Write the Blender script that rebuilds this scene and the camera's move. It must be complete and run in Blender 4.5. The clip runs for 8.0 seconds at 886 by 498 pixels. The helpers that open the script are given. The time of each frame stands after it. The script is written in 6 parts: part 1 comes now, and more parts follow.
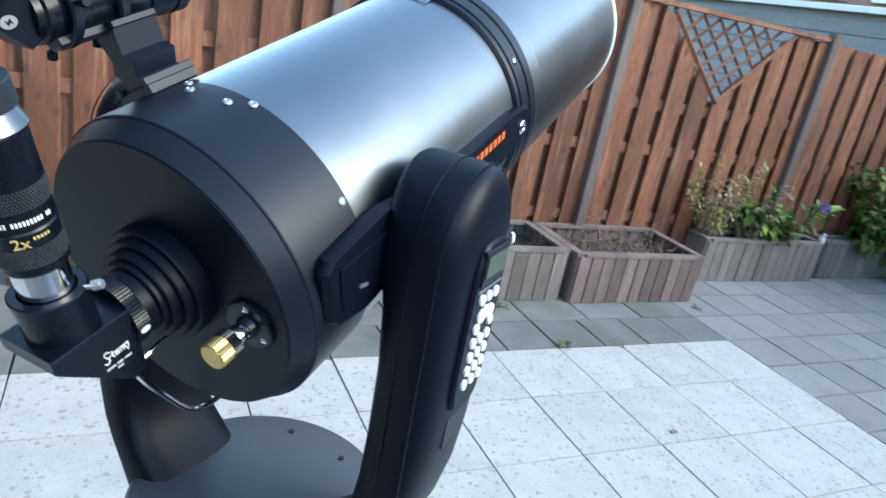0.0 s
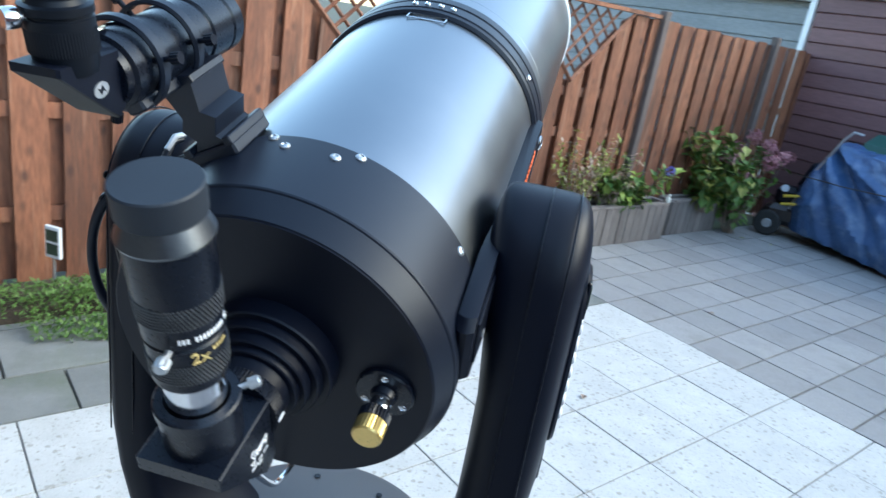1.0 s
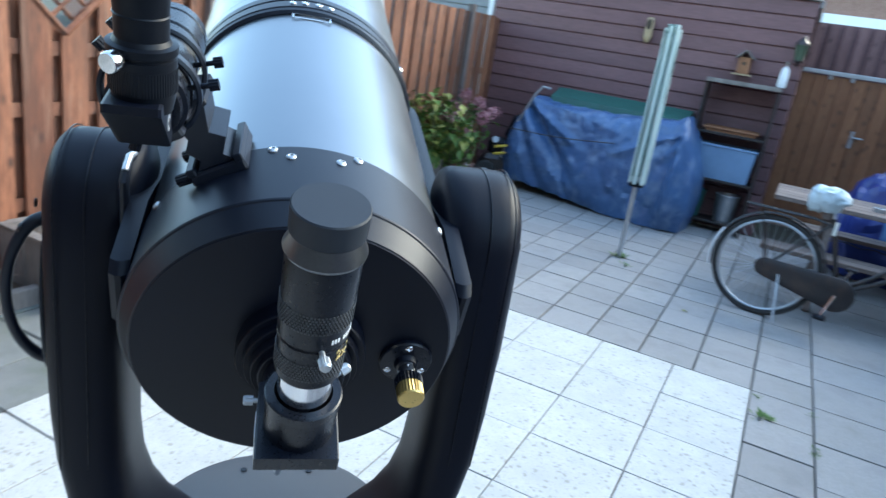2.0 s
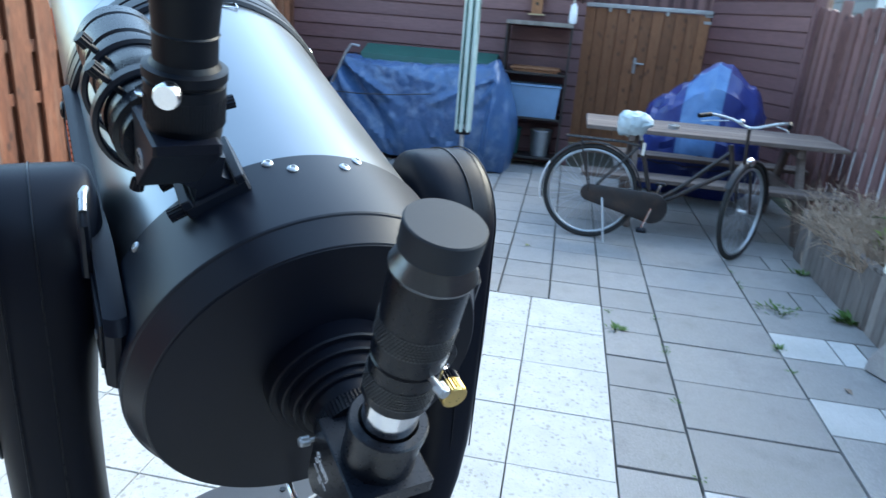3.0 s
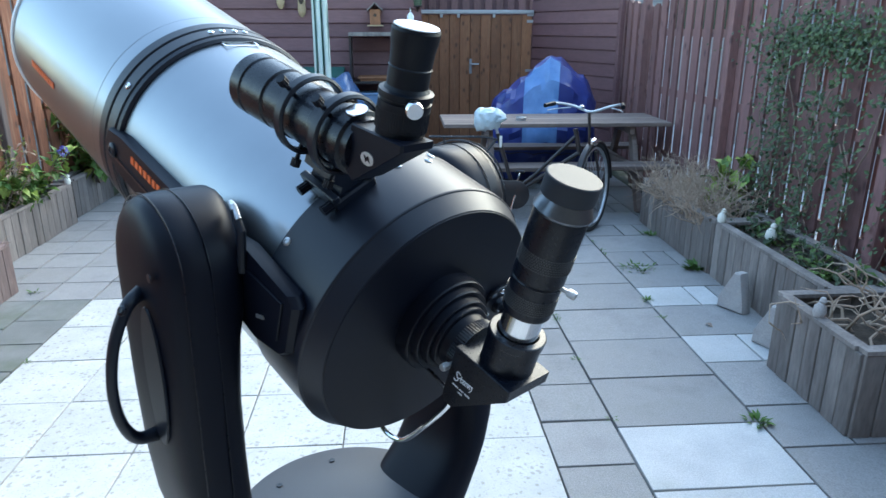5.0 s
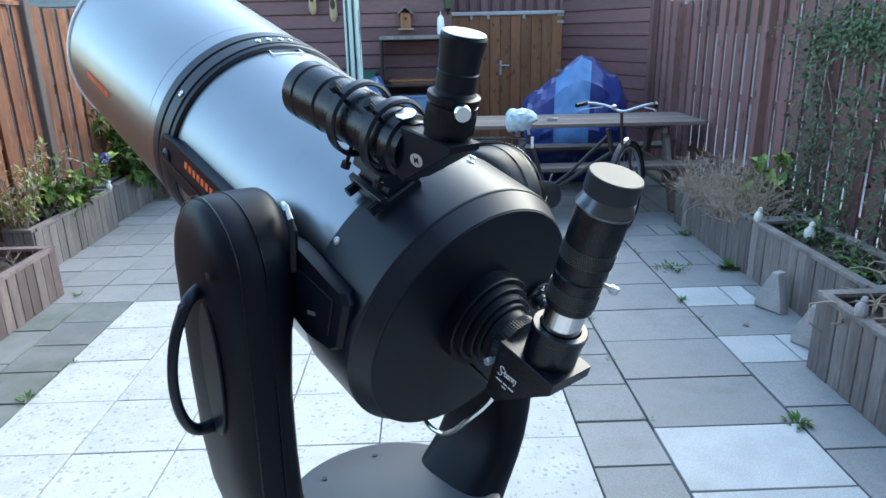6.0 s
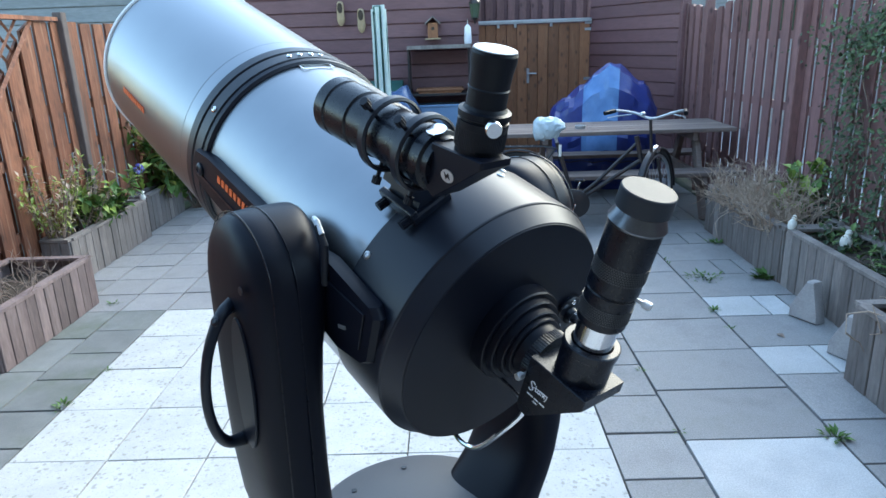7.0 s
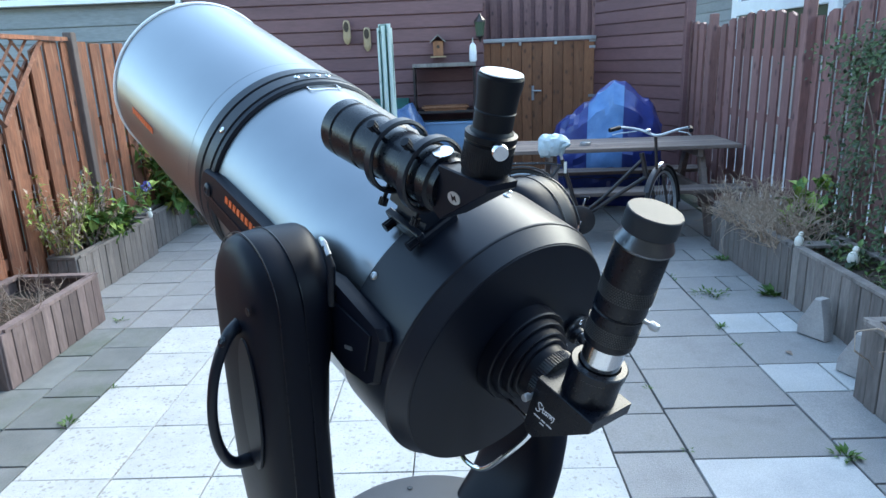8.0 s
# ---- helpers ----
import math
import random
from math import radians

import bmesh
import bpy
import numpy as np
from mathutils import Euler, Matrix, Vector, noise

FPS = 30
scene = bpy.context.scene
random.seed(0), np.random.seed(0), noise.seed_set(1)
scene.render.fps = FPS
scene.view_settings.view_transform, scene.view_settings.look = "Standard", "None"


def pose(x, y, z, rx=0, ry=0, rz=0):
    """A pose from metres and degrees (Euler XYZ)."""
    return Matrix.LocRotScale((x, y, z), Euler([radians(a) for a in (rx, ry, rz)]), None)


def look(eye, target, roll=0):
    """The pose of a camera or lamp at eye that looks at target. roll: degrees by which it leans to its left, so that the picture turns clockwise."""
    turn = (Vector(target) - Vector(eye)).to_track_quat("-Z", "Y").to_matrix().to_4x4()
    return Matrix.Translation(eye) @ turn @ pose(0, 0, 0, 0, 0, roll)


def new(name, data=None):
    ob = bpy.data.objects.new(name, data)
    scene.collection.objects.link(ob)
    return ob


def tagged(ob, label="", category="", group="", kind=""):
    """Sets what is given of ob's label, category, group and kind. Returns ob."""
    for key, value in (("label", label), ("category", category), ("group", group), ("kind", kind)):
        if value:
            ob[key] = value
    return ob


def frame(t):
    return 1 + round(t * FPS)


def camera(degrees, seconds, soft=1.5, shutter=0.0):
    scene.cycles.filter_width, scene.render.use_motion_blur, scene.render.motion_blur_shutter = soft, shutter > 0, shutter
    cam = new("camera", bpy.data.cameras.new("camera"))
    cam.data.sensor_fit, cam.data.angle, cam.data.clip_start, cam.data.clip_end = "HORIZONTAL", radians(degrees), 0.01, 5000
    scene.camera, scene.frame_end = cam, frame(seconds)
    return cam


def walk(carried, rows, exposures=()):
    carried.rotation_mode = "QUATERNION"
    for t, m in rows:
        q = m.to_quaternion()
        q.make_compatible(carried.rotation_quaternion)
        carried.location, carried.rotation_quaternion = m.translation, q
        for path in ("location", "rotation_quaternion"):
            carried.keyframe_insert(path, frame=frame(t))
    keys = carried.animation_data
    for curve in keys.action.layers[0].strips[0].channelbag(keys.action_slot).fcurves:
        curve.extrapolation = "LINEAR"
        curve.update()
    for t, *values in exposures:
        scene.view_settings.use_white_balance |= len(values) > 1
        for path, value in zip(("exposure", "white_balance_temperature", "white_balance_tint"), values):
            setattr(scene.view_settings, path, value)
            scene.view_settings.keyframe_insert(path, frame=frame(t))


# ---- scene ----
cam = camera(66.3, 8.0, soft=1.5, shutter=0.4)
# seconds, place, yaw, pitch, lean
PATH = [
    (0.0, 2.501, -3.245, 1.519, 62.93, -19.44, 11.12),
    (0.5, 2.431, -3.351, 1.508, 56.10, -19.15, 8.96),
    (1.0, 2.346, -3.443, 1.526, 49.34, -18.68, 9.62),
    (1.5, 2.278, -3.568, 1.528, 38.31, -18.27, 8.18),
    (2.0, 2.218, -3.672, 1.532, 24.94, -17.65, 9.06),
    (2.2, 2.186, -3.682, 1.526, 21.00, -17.33, 7.90),
    (3.3, 1.980, -3.727, 1.536, 4.07, -19.74, 2.84),
    (3.5, 1.941, -3.757, 1.535, 0.26, -19.70, 1.62),
    (4.0, 1.881, -3.824, 1.539, -7.13, -19.09, 2.67),
    (4.2, 1.868, -3.845, 1.539, -6.95, -18.25, 1.75),
    (5.5, 1.818, -3.916, 1.545, -2.50, -18.02, -0.57),
    (6.0, 1.815, -3.922, 1.546, -1.30, -17.89, -1.24),
    (6.5, 1.818, -3.920, 1.549, 0.33, -17.79, -1.89),
    (7.0, 1.812, -3.919, 1.552, 1.08, -17.15, -2.04),
    (7.5, 1.809, -3.919, 1.556, 1.51, -16.36, -2.27),
    (8.0, 1.811, -3.919, 1.557, 1.50, -15.77, -2.21),
]


def aim(x, y, z, yaw, pitch, lean):
    a, b = radians(yaw), radians(pitch)
    way = Vector((-math.sin(a) * math.cos(b), math.cos(a) * math.cos(b), math.sin(b)))
    return look((x, y, z), Vector((x, y, z)) + way, lean)


walk(cam, [(r[0], aim(*r[1:])) for r in PATH], [(0.0, 2.46, 6600, -2), (1.0, 2.59, 6650, -2), (2.2, 2.74, 6650, -2), (4.0, 2.90, 6800, -2), (5.5, 2.75, 6700, -2), (8.0, 2.73, 6650, -2)])

# ---- light: hazy sky, the sun behind thin cloud ahead and to the right ----
world = bpy.data.worlds.new("sky")
world.use_nodes = True
scene.world = world
wn = world.node_tree
sky = wn.nodes.new("ShaderNodeTexSky")
sky.sky_type = "NISHITA"
sky.sun_disc = False
sky.sun_elevation = radians(31)
sky.sun_rotation = radians(38)
sky.air_density, sky.dust_density, sky.ozone_density = 1.0, 1.0, 1.1
wn.nodes["Background"].inputs["Strength"].default_value = 0.15
wn.links.new(sky.outputs["Color"], wn.nodes["Background"].inputs["Color"])
sun_data = bpy.data.lights.new("sun", "SUN")
sun_data.energy, sun_data.angle, sun_data.color = 0.4, radians(35), (1.0, 0.985, 0.965)
sun = new("sun", sun_data)
sun.matrix_world = look((6.16, 7.88, 6.0), (0, 0, 0))

# ---- materials ----
def rgb(c):
    return (*c, 1.0) if len(c) == 3 else c


def material(name, color, color2=None, rough=0.6, metal=0.0, scale=8.0, stretch=(1, 1, 1), bump=0.1, fine=60.0,
             vary=0.12, coat=0.0, spec=0.5, rand=0.0, dirt=None, dirt_scale=1.5, dirt_amount=0.0, space="Object"):
    """A surface with a coarse and a fine variation of colour, roughness and height."""
    m = bpy.data.materials.new(name)
    m.use_nodes = True
    nt = m.node_tree
    n, l = nt.nodes, nt.links
    b = n["Principled BSDF"]
    tc = n.new("ShaderNodeTexCoord")
    mp = n.new("ShaderNodeMapping")
    mp.inputs["Scale"].default_value = stretch
    l.new(tc.outputs[space], mp.inputs["Vector"])
    vec = mp.outputs["Vector"]
    info = n.new("ShaderNodeObjectInfo")
    shift = n.new("ShaderNodeVectorMath")
    shift.operation = "MULTIPLY_ADD"
    comb = n.new("ShaderNodeCombineXYZ")
    for i in range(3):
        l.new(info.outputs["Random"], comb.inputs[i])
    l.new(comb.outputs[0], shift.inputs[0])
    shift.inputs[1].default_value = (37, 53, 71)
    l.new(vec, shift.inputs[2])
    vec = shift.outputs[0]

    def tex(s, detail=4.0):
        t = n.new("ShaderNodeTexNoise")
        t.inputs["Scale"].default_value = s
        t.inputs["Detail"].default_value = detail
        t.inputs["Roughness"].default_value = 0.6
        l.new(vec, t.inputs["Vector"])
        return t.outputs["Fac"]

    big, small = tex(scale), tex(fine)
    ramp = n.new("ShaderNodeMapRange")
    ramp.inputs[1].default_value, ramp.inputs[2].default_value = 0.32, 0.68
    l.new(big, ramp.inputs[0])
    mix = n.new("ShaderNodeMix")
    mix.data_type = "RGBA"
    l.new(ramp.outputs[0], mix.inputs[0])
    c2 = color2 or tuple(min(1, x * (1 + 2 * vary)) for x in color)
    mix.inputs[6].default_value, mix.inputs[7].default_value = rgb(color), rgb(c2)
    col = mix.outputs[2]
    grain = n.new("ShaderNodeMapRange")
    grain.inputs[1].default_value, grain.inputs[2].default_value = 0.3, 0.7
    grain.inputs[3].default_value, grain.inputs[4].default_value = 1 - vary, 1 + vary
    l.new(small, grain.inputs[0])
    mul = n.new("ShaderNodeMix")
    mul.data_type, mul.blend_type = "RGBA", "MULTIPLY"
    mul.inputs[0].default_value = 1.0
    l.new(col, mul.inputs[6])
    l.new(grain.outputs[0], mul.inputs[7])
    col = mul.outputs[2]
    if rand:
        rr = n.new("ShaderNodeMapRange")
        rr.inputs[3].default_value, rr.inputs[4].default_value = 1 - rand, 1 + rand
        l.new(info.outputs["Random"], rr.inputs[0])
        m2 = n.new("ShaderNodeMix")
        m2.data_type, m2.blend_type = "RGBA", "MULTIPLY"
        m2.inputs[0].default_value = 1.0
        l.new(col, m2.inputs[6])
        l.new(rr.outputs[0], m2.inputs[7])
        col = m2.outputs[2]
    if dirt:
        dn = tex(dirt_scale, 6.0)
        dr = n.new("ShaderNodeMapRange")
        dr.inputs[1].default_value, dr.inputs[2].default_value = 0.5, 0.72
        dr.inputs[4].default_value = dirt_amount
        l.new(dn, dr.inputs[0])
        m3 = n.new("ShaderNodeMix")
        m3.data_type = "RGBA"
        l.new(dr.outputs[0], m3.inputs[0])
        l.new(col, m3.inputs[6])
        m3.inputs[7].default_value = rgb(dirt)
        col = m3.outputs[2]
    l.new(col, b.inputs["Base Color"])
    rg = n.new("ShaderNodeMapRange")
    rg.inputs[3].default_value, rg.inputs[4].default_value = max(0.02, rough - 0.08), min(1, rough + 0.08)
    l.new(small, rg.inputs[0])
    l.new(rg.outputs[0], b.inputs["Roughness"])
    b.inputs["Metallic"].default_value = metal
    b.inputs["Specular IOR Level"].default_value = spec
    if coat:
        b.inputs["Coat Weight"].default_value = coat
        b.inputs["Coat Roughness"].default_value = 0.15
    if bump:
        bp = n.new("ShaderNodeBump")
        bp.inputs["Strength"].default_value = bump
        bp.inputs["Distance"].default_value = 0.004
        add = n.new("ShaderNodeMath")
        add.operation = "ADD"
        l.new(big, add.inputs[0])
        l.new(small, add.inputs[1])
        l.new(add.outputs[0], bp.inputs["Height"])
        l.new(bp.outputs[0], b.inputs["Normal"])
    return m


M_SATIN = material("satin_black_paint", (0.0045, 0.007, 0.014), rough=0.38, scale=3, fine=900, bump=0.03, vary=0.1, spec=0.34)
M_TUBE = material("tube_black_metallic", (0.215, 0.232, 0.25), rough=0.33, metal=1.0, scale=2, fine=12, bump=0.0, vary=0.04, coat=0.2)
M_PLASTIC = material("black_plastic", (0.0025, 0.0038, 0.009), rough=0.42, scale=5, fine=1200, bump=0.03, vary=0.1, spec=0.19)
M_GLOSS = material("gloss_black", (0.003, 0.0045, 0.009), rough=0.29, scale=5, fine=400, bump=0.01, vary=0.1, spec=0.34)
M_RUBBER = material("black_rubber", (0.003, 0.0045, 0.008), rough=0.42, scale=9, fine=500, bump=0.03, spec=0.20)
# Lighter grey of the grip studs: the light they catch is in the colour.
M_KNURL = material("lit_knurling", (0.030, 0.032, 0.036), (0.06, 0.063, 0.068), rough=0.4, scale=60, fine=700, bump=0.02, spec=0.5)
M_CAP = material("matt_black_cap", (0.010, 0.014, 0.021), rough=0.58, scale=9, fine=700, bump=0.03, spec=0.4)
M_DARKMETAL = material("dark_anodised_metal", (0.12, 0.13, 0.145), rough=0.32, metal=1.0, scale=9, fine=400, bump=0.01, vary=0.06)
M_GREY = material("grey_base_plate", (0.05, 0.055, 0.066), rough=0.45, scale=4, fine=900, bump=0.03, vary=0.08)
M_CHROME = material("chrome", (0.75, 0.76, 0.78), rough=0.14, metal=1.0, scale=9, fine=300, bump=0.01, vary=0.04)
M_GOLD = material("gold_anodised", (0.62, 0.44, 0.16), rough=0.3, metal=0.9, scale=9, fine=300, bump=0.02, vary=0.06)
M_CREAM = material("cream_paint", (0.74, 0.72, 0.64), rough=0.5, scale=6, fine=200, bump=0.03, vary=0.05)
M_WHITE = material("white_print", (0.75, 0.76, 0.78), rough=0.5, scale=6, fine=200, bump=0.0, vary=0.03)
M_ORANGE = material("orange_print", (0.72, 0.13, 0.03), rough=0.5, scale=6, fine=200, bump=0.0, vary=0.03)
M_GOLDPRINT = material("gold_print", (0.55, 0.42, 0.17), rough=0.5, scale=6, fine=200, bump=0.0, vary=0.03)
M_KEY = material("white_key_rubber", (0.7, 0.71, 0.72), rough=0.5, scale=20, fine=300, bump=0.02, vary=0.04)
M_SCREEN = material("lcd_glass", (0.05, 0.075, 0.05), rough=0.15, scale=5, fine=50, bump=0.0, vary=0.05)
M_SLAB = material("washed_gravel_slab", (0.435, 0.435, 0.42), (0.51, 0.51, 0.495), rough=0.85, scale=7, fine=260, bump=0.3, vary=0.10,
                  rand=0.04, dirt=(0.42, 0.41, 0.38), dirt_scale=9, dirt_amount=0.35)
M_PAVER = material("grey_concrete_paver", (0.240, 0.233, 0.230), (0.310, 0.302, 0.297), rough=0.85, scale=5, fine=170, bump=0.45, vary=0.22,
                   rand=0.11, dirt=(0.140, 0.140, 0.125), dirt_scale=5, dirt_amount=0.45)
M_MOSSY = material("mossy_concrete_paver", (0.152, 0.158, 0.152), (0.208, 0.213, 0.203), rough=0.88, scale=4, fine=240, bump=0.3, vary=0.15,
                   rand=0.10, dirt=(0.085, 0.105, 0.060), dirt_scale=2.5, dirt_amount=0.65)
M_PALE = material("pale_concrete_slab", (0.43, 0.43, 0.43), (0.52, 0.52, 0.51), rough=0.85, scale=6, fine=170, bump=0.45, vary=0.17,
                  rand=0.05, dirt=(0.2, 0.2, 0.18), dirt_scale=3, dirt_amount=0.4)
M_SAND = material("joint_sand", (0.030, 0.030, 0.024), (0.06, 0.058, 0.045), rough=0.95, scale=12, fine=160, bump=0.5, vary=0.25,
                  dirt=(0.06, 0.09, 0.03), dirt_scale=2.5, dirt_amount=0.6)
M_SOIL = material("soil", (0.035, 0.026, 0.018), (0.075, 0.055, 0.04), rough=0.95, scale=25, fine=110, bump=1.0, vary=0.3)
M_FENCE = material("stained_fence_board", (0.150, 0.050, 0.025), (0.245, 0.097, 0.050), rough=0.7, scale=3.5, stretch=(1, 1, 0.16), fine=70,
                   bump=0.4, vary=0.34, rand=0.28, dirt=(0.075, 0.034, 0.022), dirt_scale=6, dirt_amount=0.85)
M_POST = material("weathered_post", (0.10, 0.078, 0.072), (0.16, 0.125, 0.115), rough=0.8, scale=4, stretch=(1, 1, 0.2), fine=60, bump=0.3, vary=0.2, rand=0.1)
M_SIDING = material("oxblood_siding", (0.118, 0.055, 0.059), (0.160, 0.080, 0.083), rough=0.6, scale=2.5, stretch=(0.2, 0.2, 1), fine=50,
                    bump=0.25, vary=0.15, rand=0.1)
M_REDFENCE = material("red_brown_fence", (0.148, 0.073, 0.071), (0.210, 0.110, 0.104), rough=0.65, scale=3, stretch=(1, 1, 0.2), fine=60,
                      bump=0.25, vary=0.18, rand=0.18)
M_GATE = material("brown_gate_board", (0.205, 0.084, 0.038), (0.285, 0.125, 0.058), rough=0.65, scale=3, stretch=(1, 1, 0.2), fine=60,
                  bump=0.25, vary=0.2, rand=0.15)
M_GREYWOOD = material("weathered_grey_wood", (0.13, 0.110, 0.100), (0.24, 0.21, 0.19), rough=0.85, scale=5, stretch=(1, 1, 0.2), fine=60,
                      bump=0.4, vary=0.22, rand=0.22)
M_PINKWOOD = material("weathered_reddish_wood", (0.110, 0.077, 0.072), (0.205, 0.152, 0.140), rough=0.85, scale=5, stretch=(1, 1, 0.2), fine=60,
                      bump=0.4, vary=0.22, rand=0.36)
M_DARKWOOD = material("dark_table_wood", (0.12, 0.088, 0.075), (0.20, 0.155, 0.135), rough=0.75, scale=4, stretch=(0.2, 1, 1), fine=60, bump=0.3, vary=0.2, rand=0.15)
M_GREYSHED = material("grey_cladding", (0.20, 0.21, 0.22), (0.28, 0.29, 0.30), rough=0.8, scale=3, stretch=(0.2, 0.2, 1), fine=60, bump=0.25, vary=0.12, rand=0.08)
M_WHITETRIM = material("white_trim", (0.72, 0.73, 0.74), rough=0.5, scale=4, fine=80, bump=0.05, vary=0.05)
M_BRICK = material("red_brick", (0.24, 0.13, 0.10), (0.33, 0.20, 0.16), rough=0.85, scale=30, fine=150, bump=0.2, vary=0.15, rand=0.2)
M_DARKWALL = material("dark_grey_wall", (0.045, 0.046, 0.050), (0.07, 0.071, 0.076), rough=0.85, scale=30, fine=150, bump=0.2, vary=0.15)
M_MORTAR = material("mortar", (0.30, 0.28, 0.26), rough=0.9, scale=20, fine=150, bump=0.2, vary=0.1)
M_TARP = material("blue_tarpaulin", (0.040, 0.088, 0.200), (0.066, 0.135, 0.28), rough=0.28, scale=3, fine=180, bump=0.25, vary=0.14, dirt=(0.28, 0.36, 0.47), dirt_scale=7, dirt_amount=0.4)
M_TARP2 = material("bright_blue_tarpaulin", (0.014, 0.026, 0.145), (0.026, 0.046, 0.22), rough=0.3, scale=4, fine=220, bump=0.15, vary=0.12)
M_PALETARP = material("pale_blue_tarpaulin", (0.075, 0.17, 0.38), (0.13, 0.26, 0.50), rough=0.3, scale=6, fine=220, bump=0.1, vary=0.1)
M_STEEL = material("galvanised_steel", (0.42, 0.44, 0.46), rough=0.4, metal=0.8, scale=12, fine=160, bump=0.03, vary=0.1)
M_PALEGREEN = material("pale_green_enamel", (0.42, 0.53, 0.50), (0.52, 0.60, 0.57), rough=0.4, scale=6, fine=150, bump=0.03, vary=0.08)
M_GREENLID = material("green_plastic", (0.02, 0.085, 0.07), rough=0.5, scale=4, fine=150, bump=0.05, vary=0.1)
M_BLACKMETAL = material("black_enamel", (0.018, 0.016, 0.017), rough=0.35, scale=6, fine=200, bump=0.03, vary=0.15, dirt=(0.10, 0.05, 0.03), dirt_scale=9, dirt_amount=0.4)
M_TYRE = material("tyre_rubber", (0.022, 0.022, 0.022), rough=0.8, scale=9, fine=200, bump=0.1)
M_LEAF = material("leaf", (0.058, 0.118, 0.022), (0.125, 0.20, 0.045), rough=0.55, scale=7, fine=60, bump=0.1, vary=0.2, space="Object")
M_LEAFY = material("yellow_leaf", (0.16, 0.20, 0.03), (0.28, 0.26, 0.06), rough=0.55, scale=7, fine=60, bump=0.1, vary=0.2)
M_IVY = material("ivy_leaf", (0.020, 0.042, 0.016), (0.052, 0.080, 0.034), rough=0.6, scale=7, fine=60, bump=0.1, vary=0.2)
M_IVYPALE = material("young_ivy_leaf", (0.045, 0.085, 0.028), (0.085, 0.125, 0.045), rough=0.6, scale=7, fine=60, bump=0.1, vary=0.2)
M_WEED = material("weed_leaf", (0.055, 0.12, 0.02), (0.10, 0.19, 0.03), rough=0.6, scale=9, fine=60, bump=0.1, vary=0.2)
M_LIME = material("lime_leaf", (0.20, 0.30, 0.045), (0.33, 0.41, 0.09), rough=0.5, scale=7, fine=60, bump=0.1, vary=0.2)
M_STRAW = material("pale_straw", (0.31, 0.225, 0.165), (0.48, 0.37, 0.28), rough=0.8, scale=9, fine=90, bump=0.2, vary=0.2)
M_TWIG = material("dry_twig", (0.19, 0.13, 0.10), (0.32, 0.25, 0.20), rough=0.8, scale=9, fine=90, bump=0.2, vary=0.2)
M_FLOWER = material("faded_pink_flower", (0.27, 0.09, 0.12), (0.42, 0.21, 0.22), rough=0.7, scale=12, fine=90, bump=0.1, vary=0.2)
M_VIOLET = material("violet_flower", (0.13, 0.12, 0.42), rough=0.6, scale=12, fine=90, bump=0.1, vary=0.1)
M_STONE = material("pale_concrete", (0.33, 0.31, 0.30), (0.43, 0.40, 0.38), rough=0.9, scale=9, fine=140, bump=0.4, vary=0.12)
M_SLATBLUE = material("crate_blue", (0.16, 0.26, 0.40), rough=0.5, scale=5, fine=120, bump=0.05, vary=0.08)
M_YELLOW = material("yellow_paint", (0.55, 0.38, 0.03), rough=0.4, scale=5, fine=120, bump=0.02, vary=0.08)
M_BAG = material("pale_plastic_bag", (0.42, 0.52, 0.56), (0.58, 0.66, 0.69), rough=0.4, scale=14, fine=120, bump=0.3, vary=0.12)
M_CLOG = material("yellowed_wood", (0.30, 0.22, 0.13), rough=0.5, scale=9, fine=120, bump=0.1, vary=0.15)


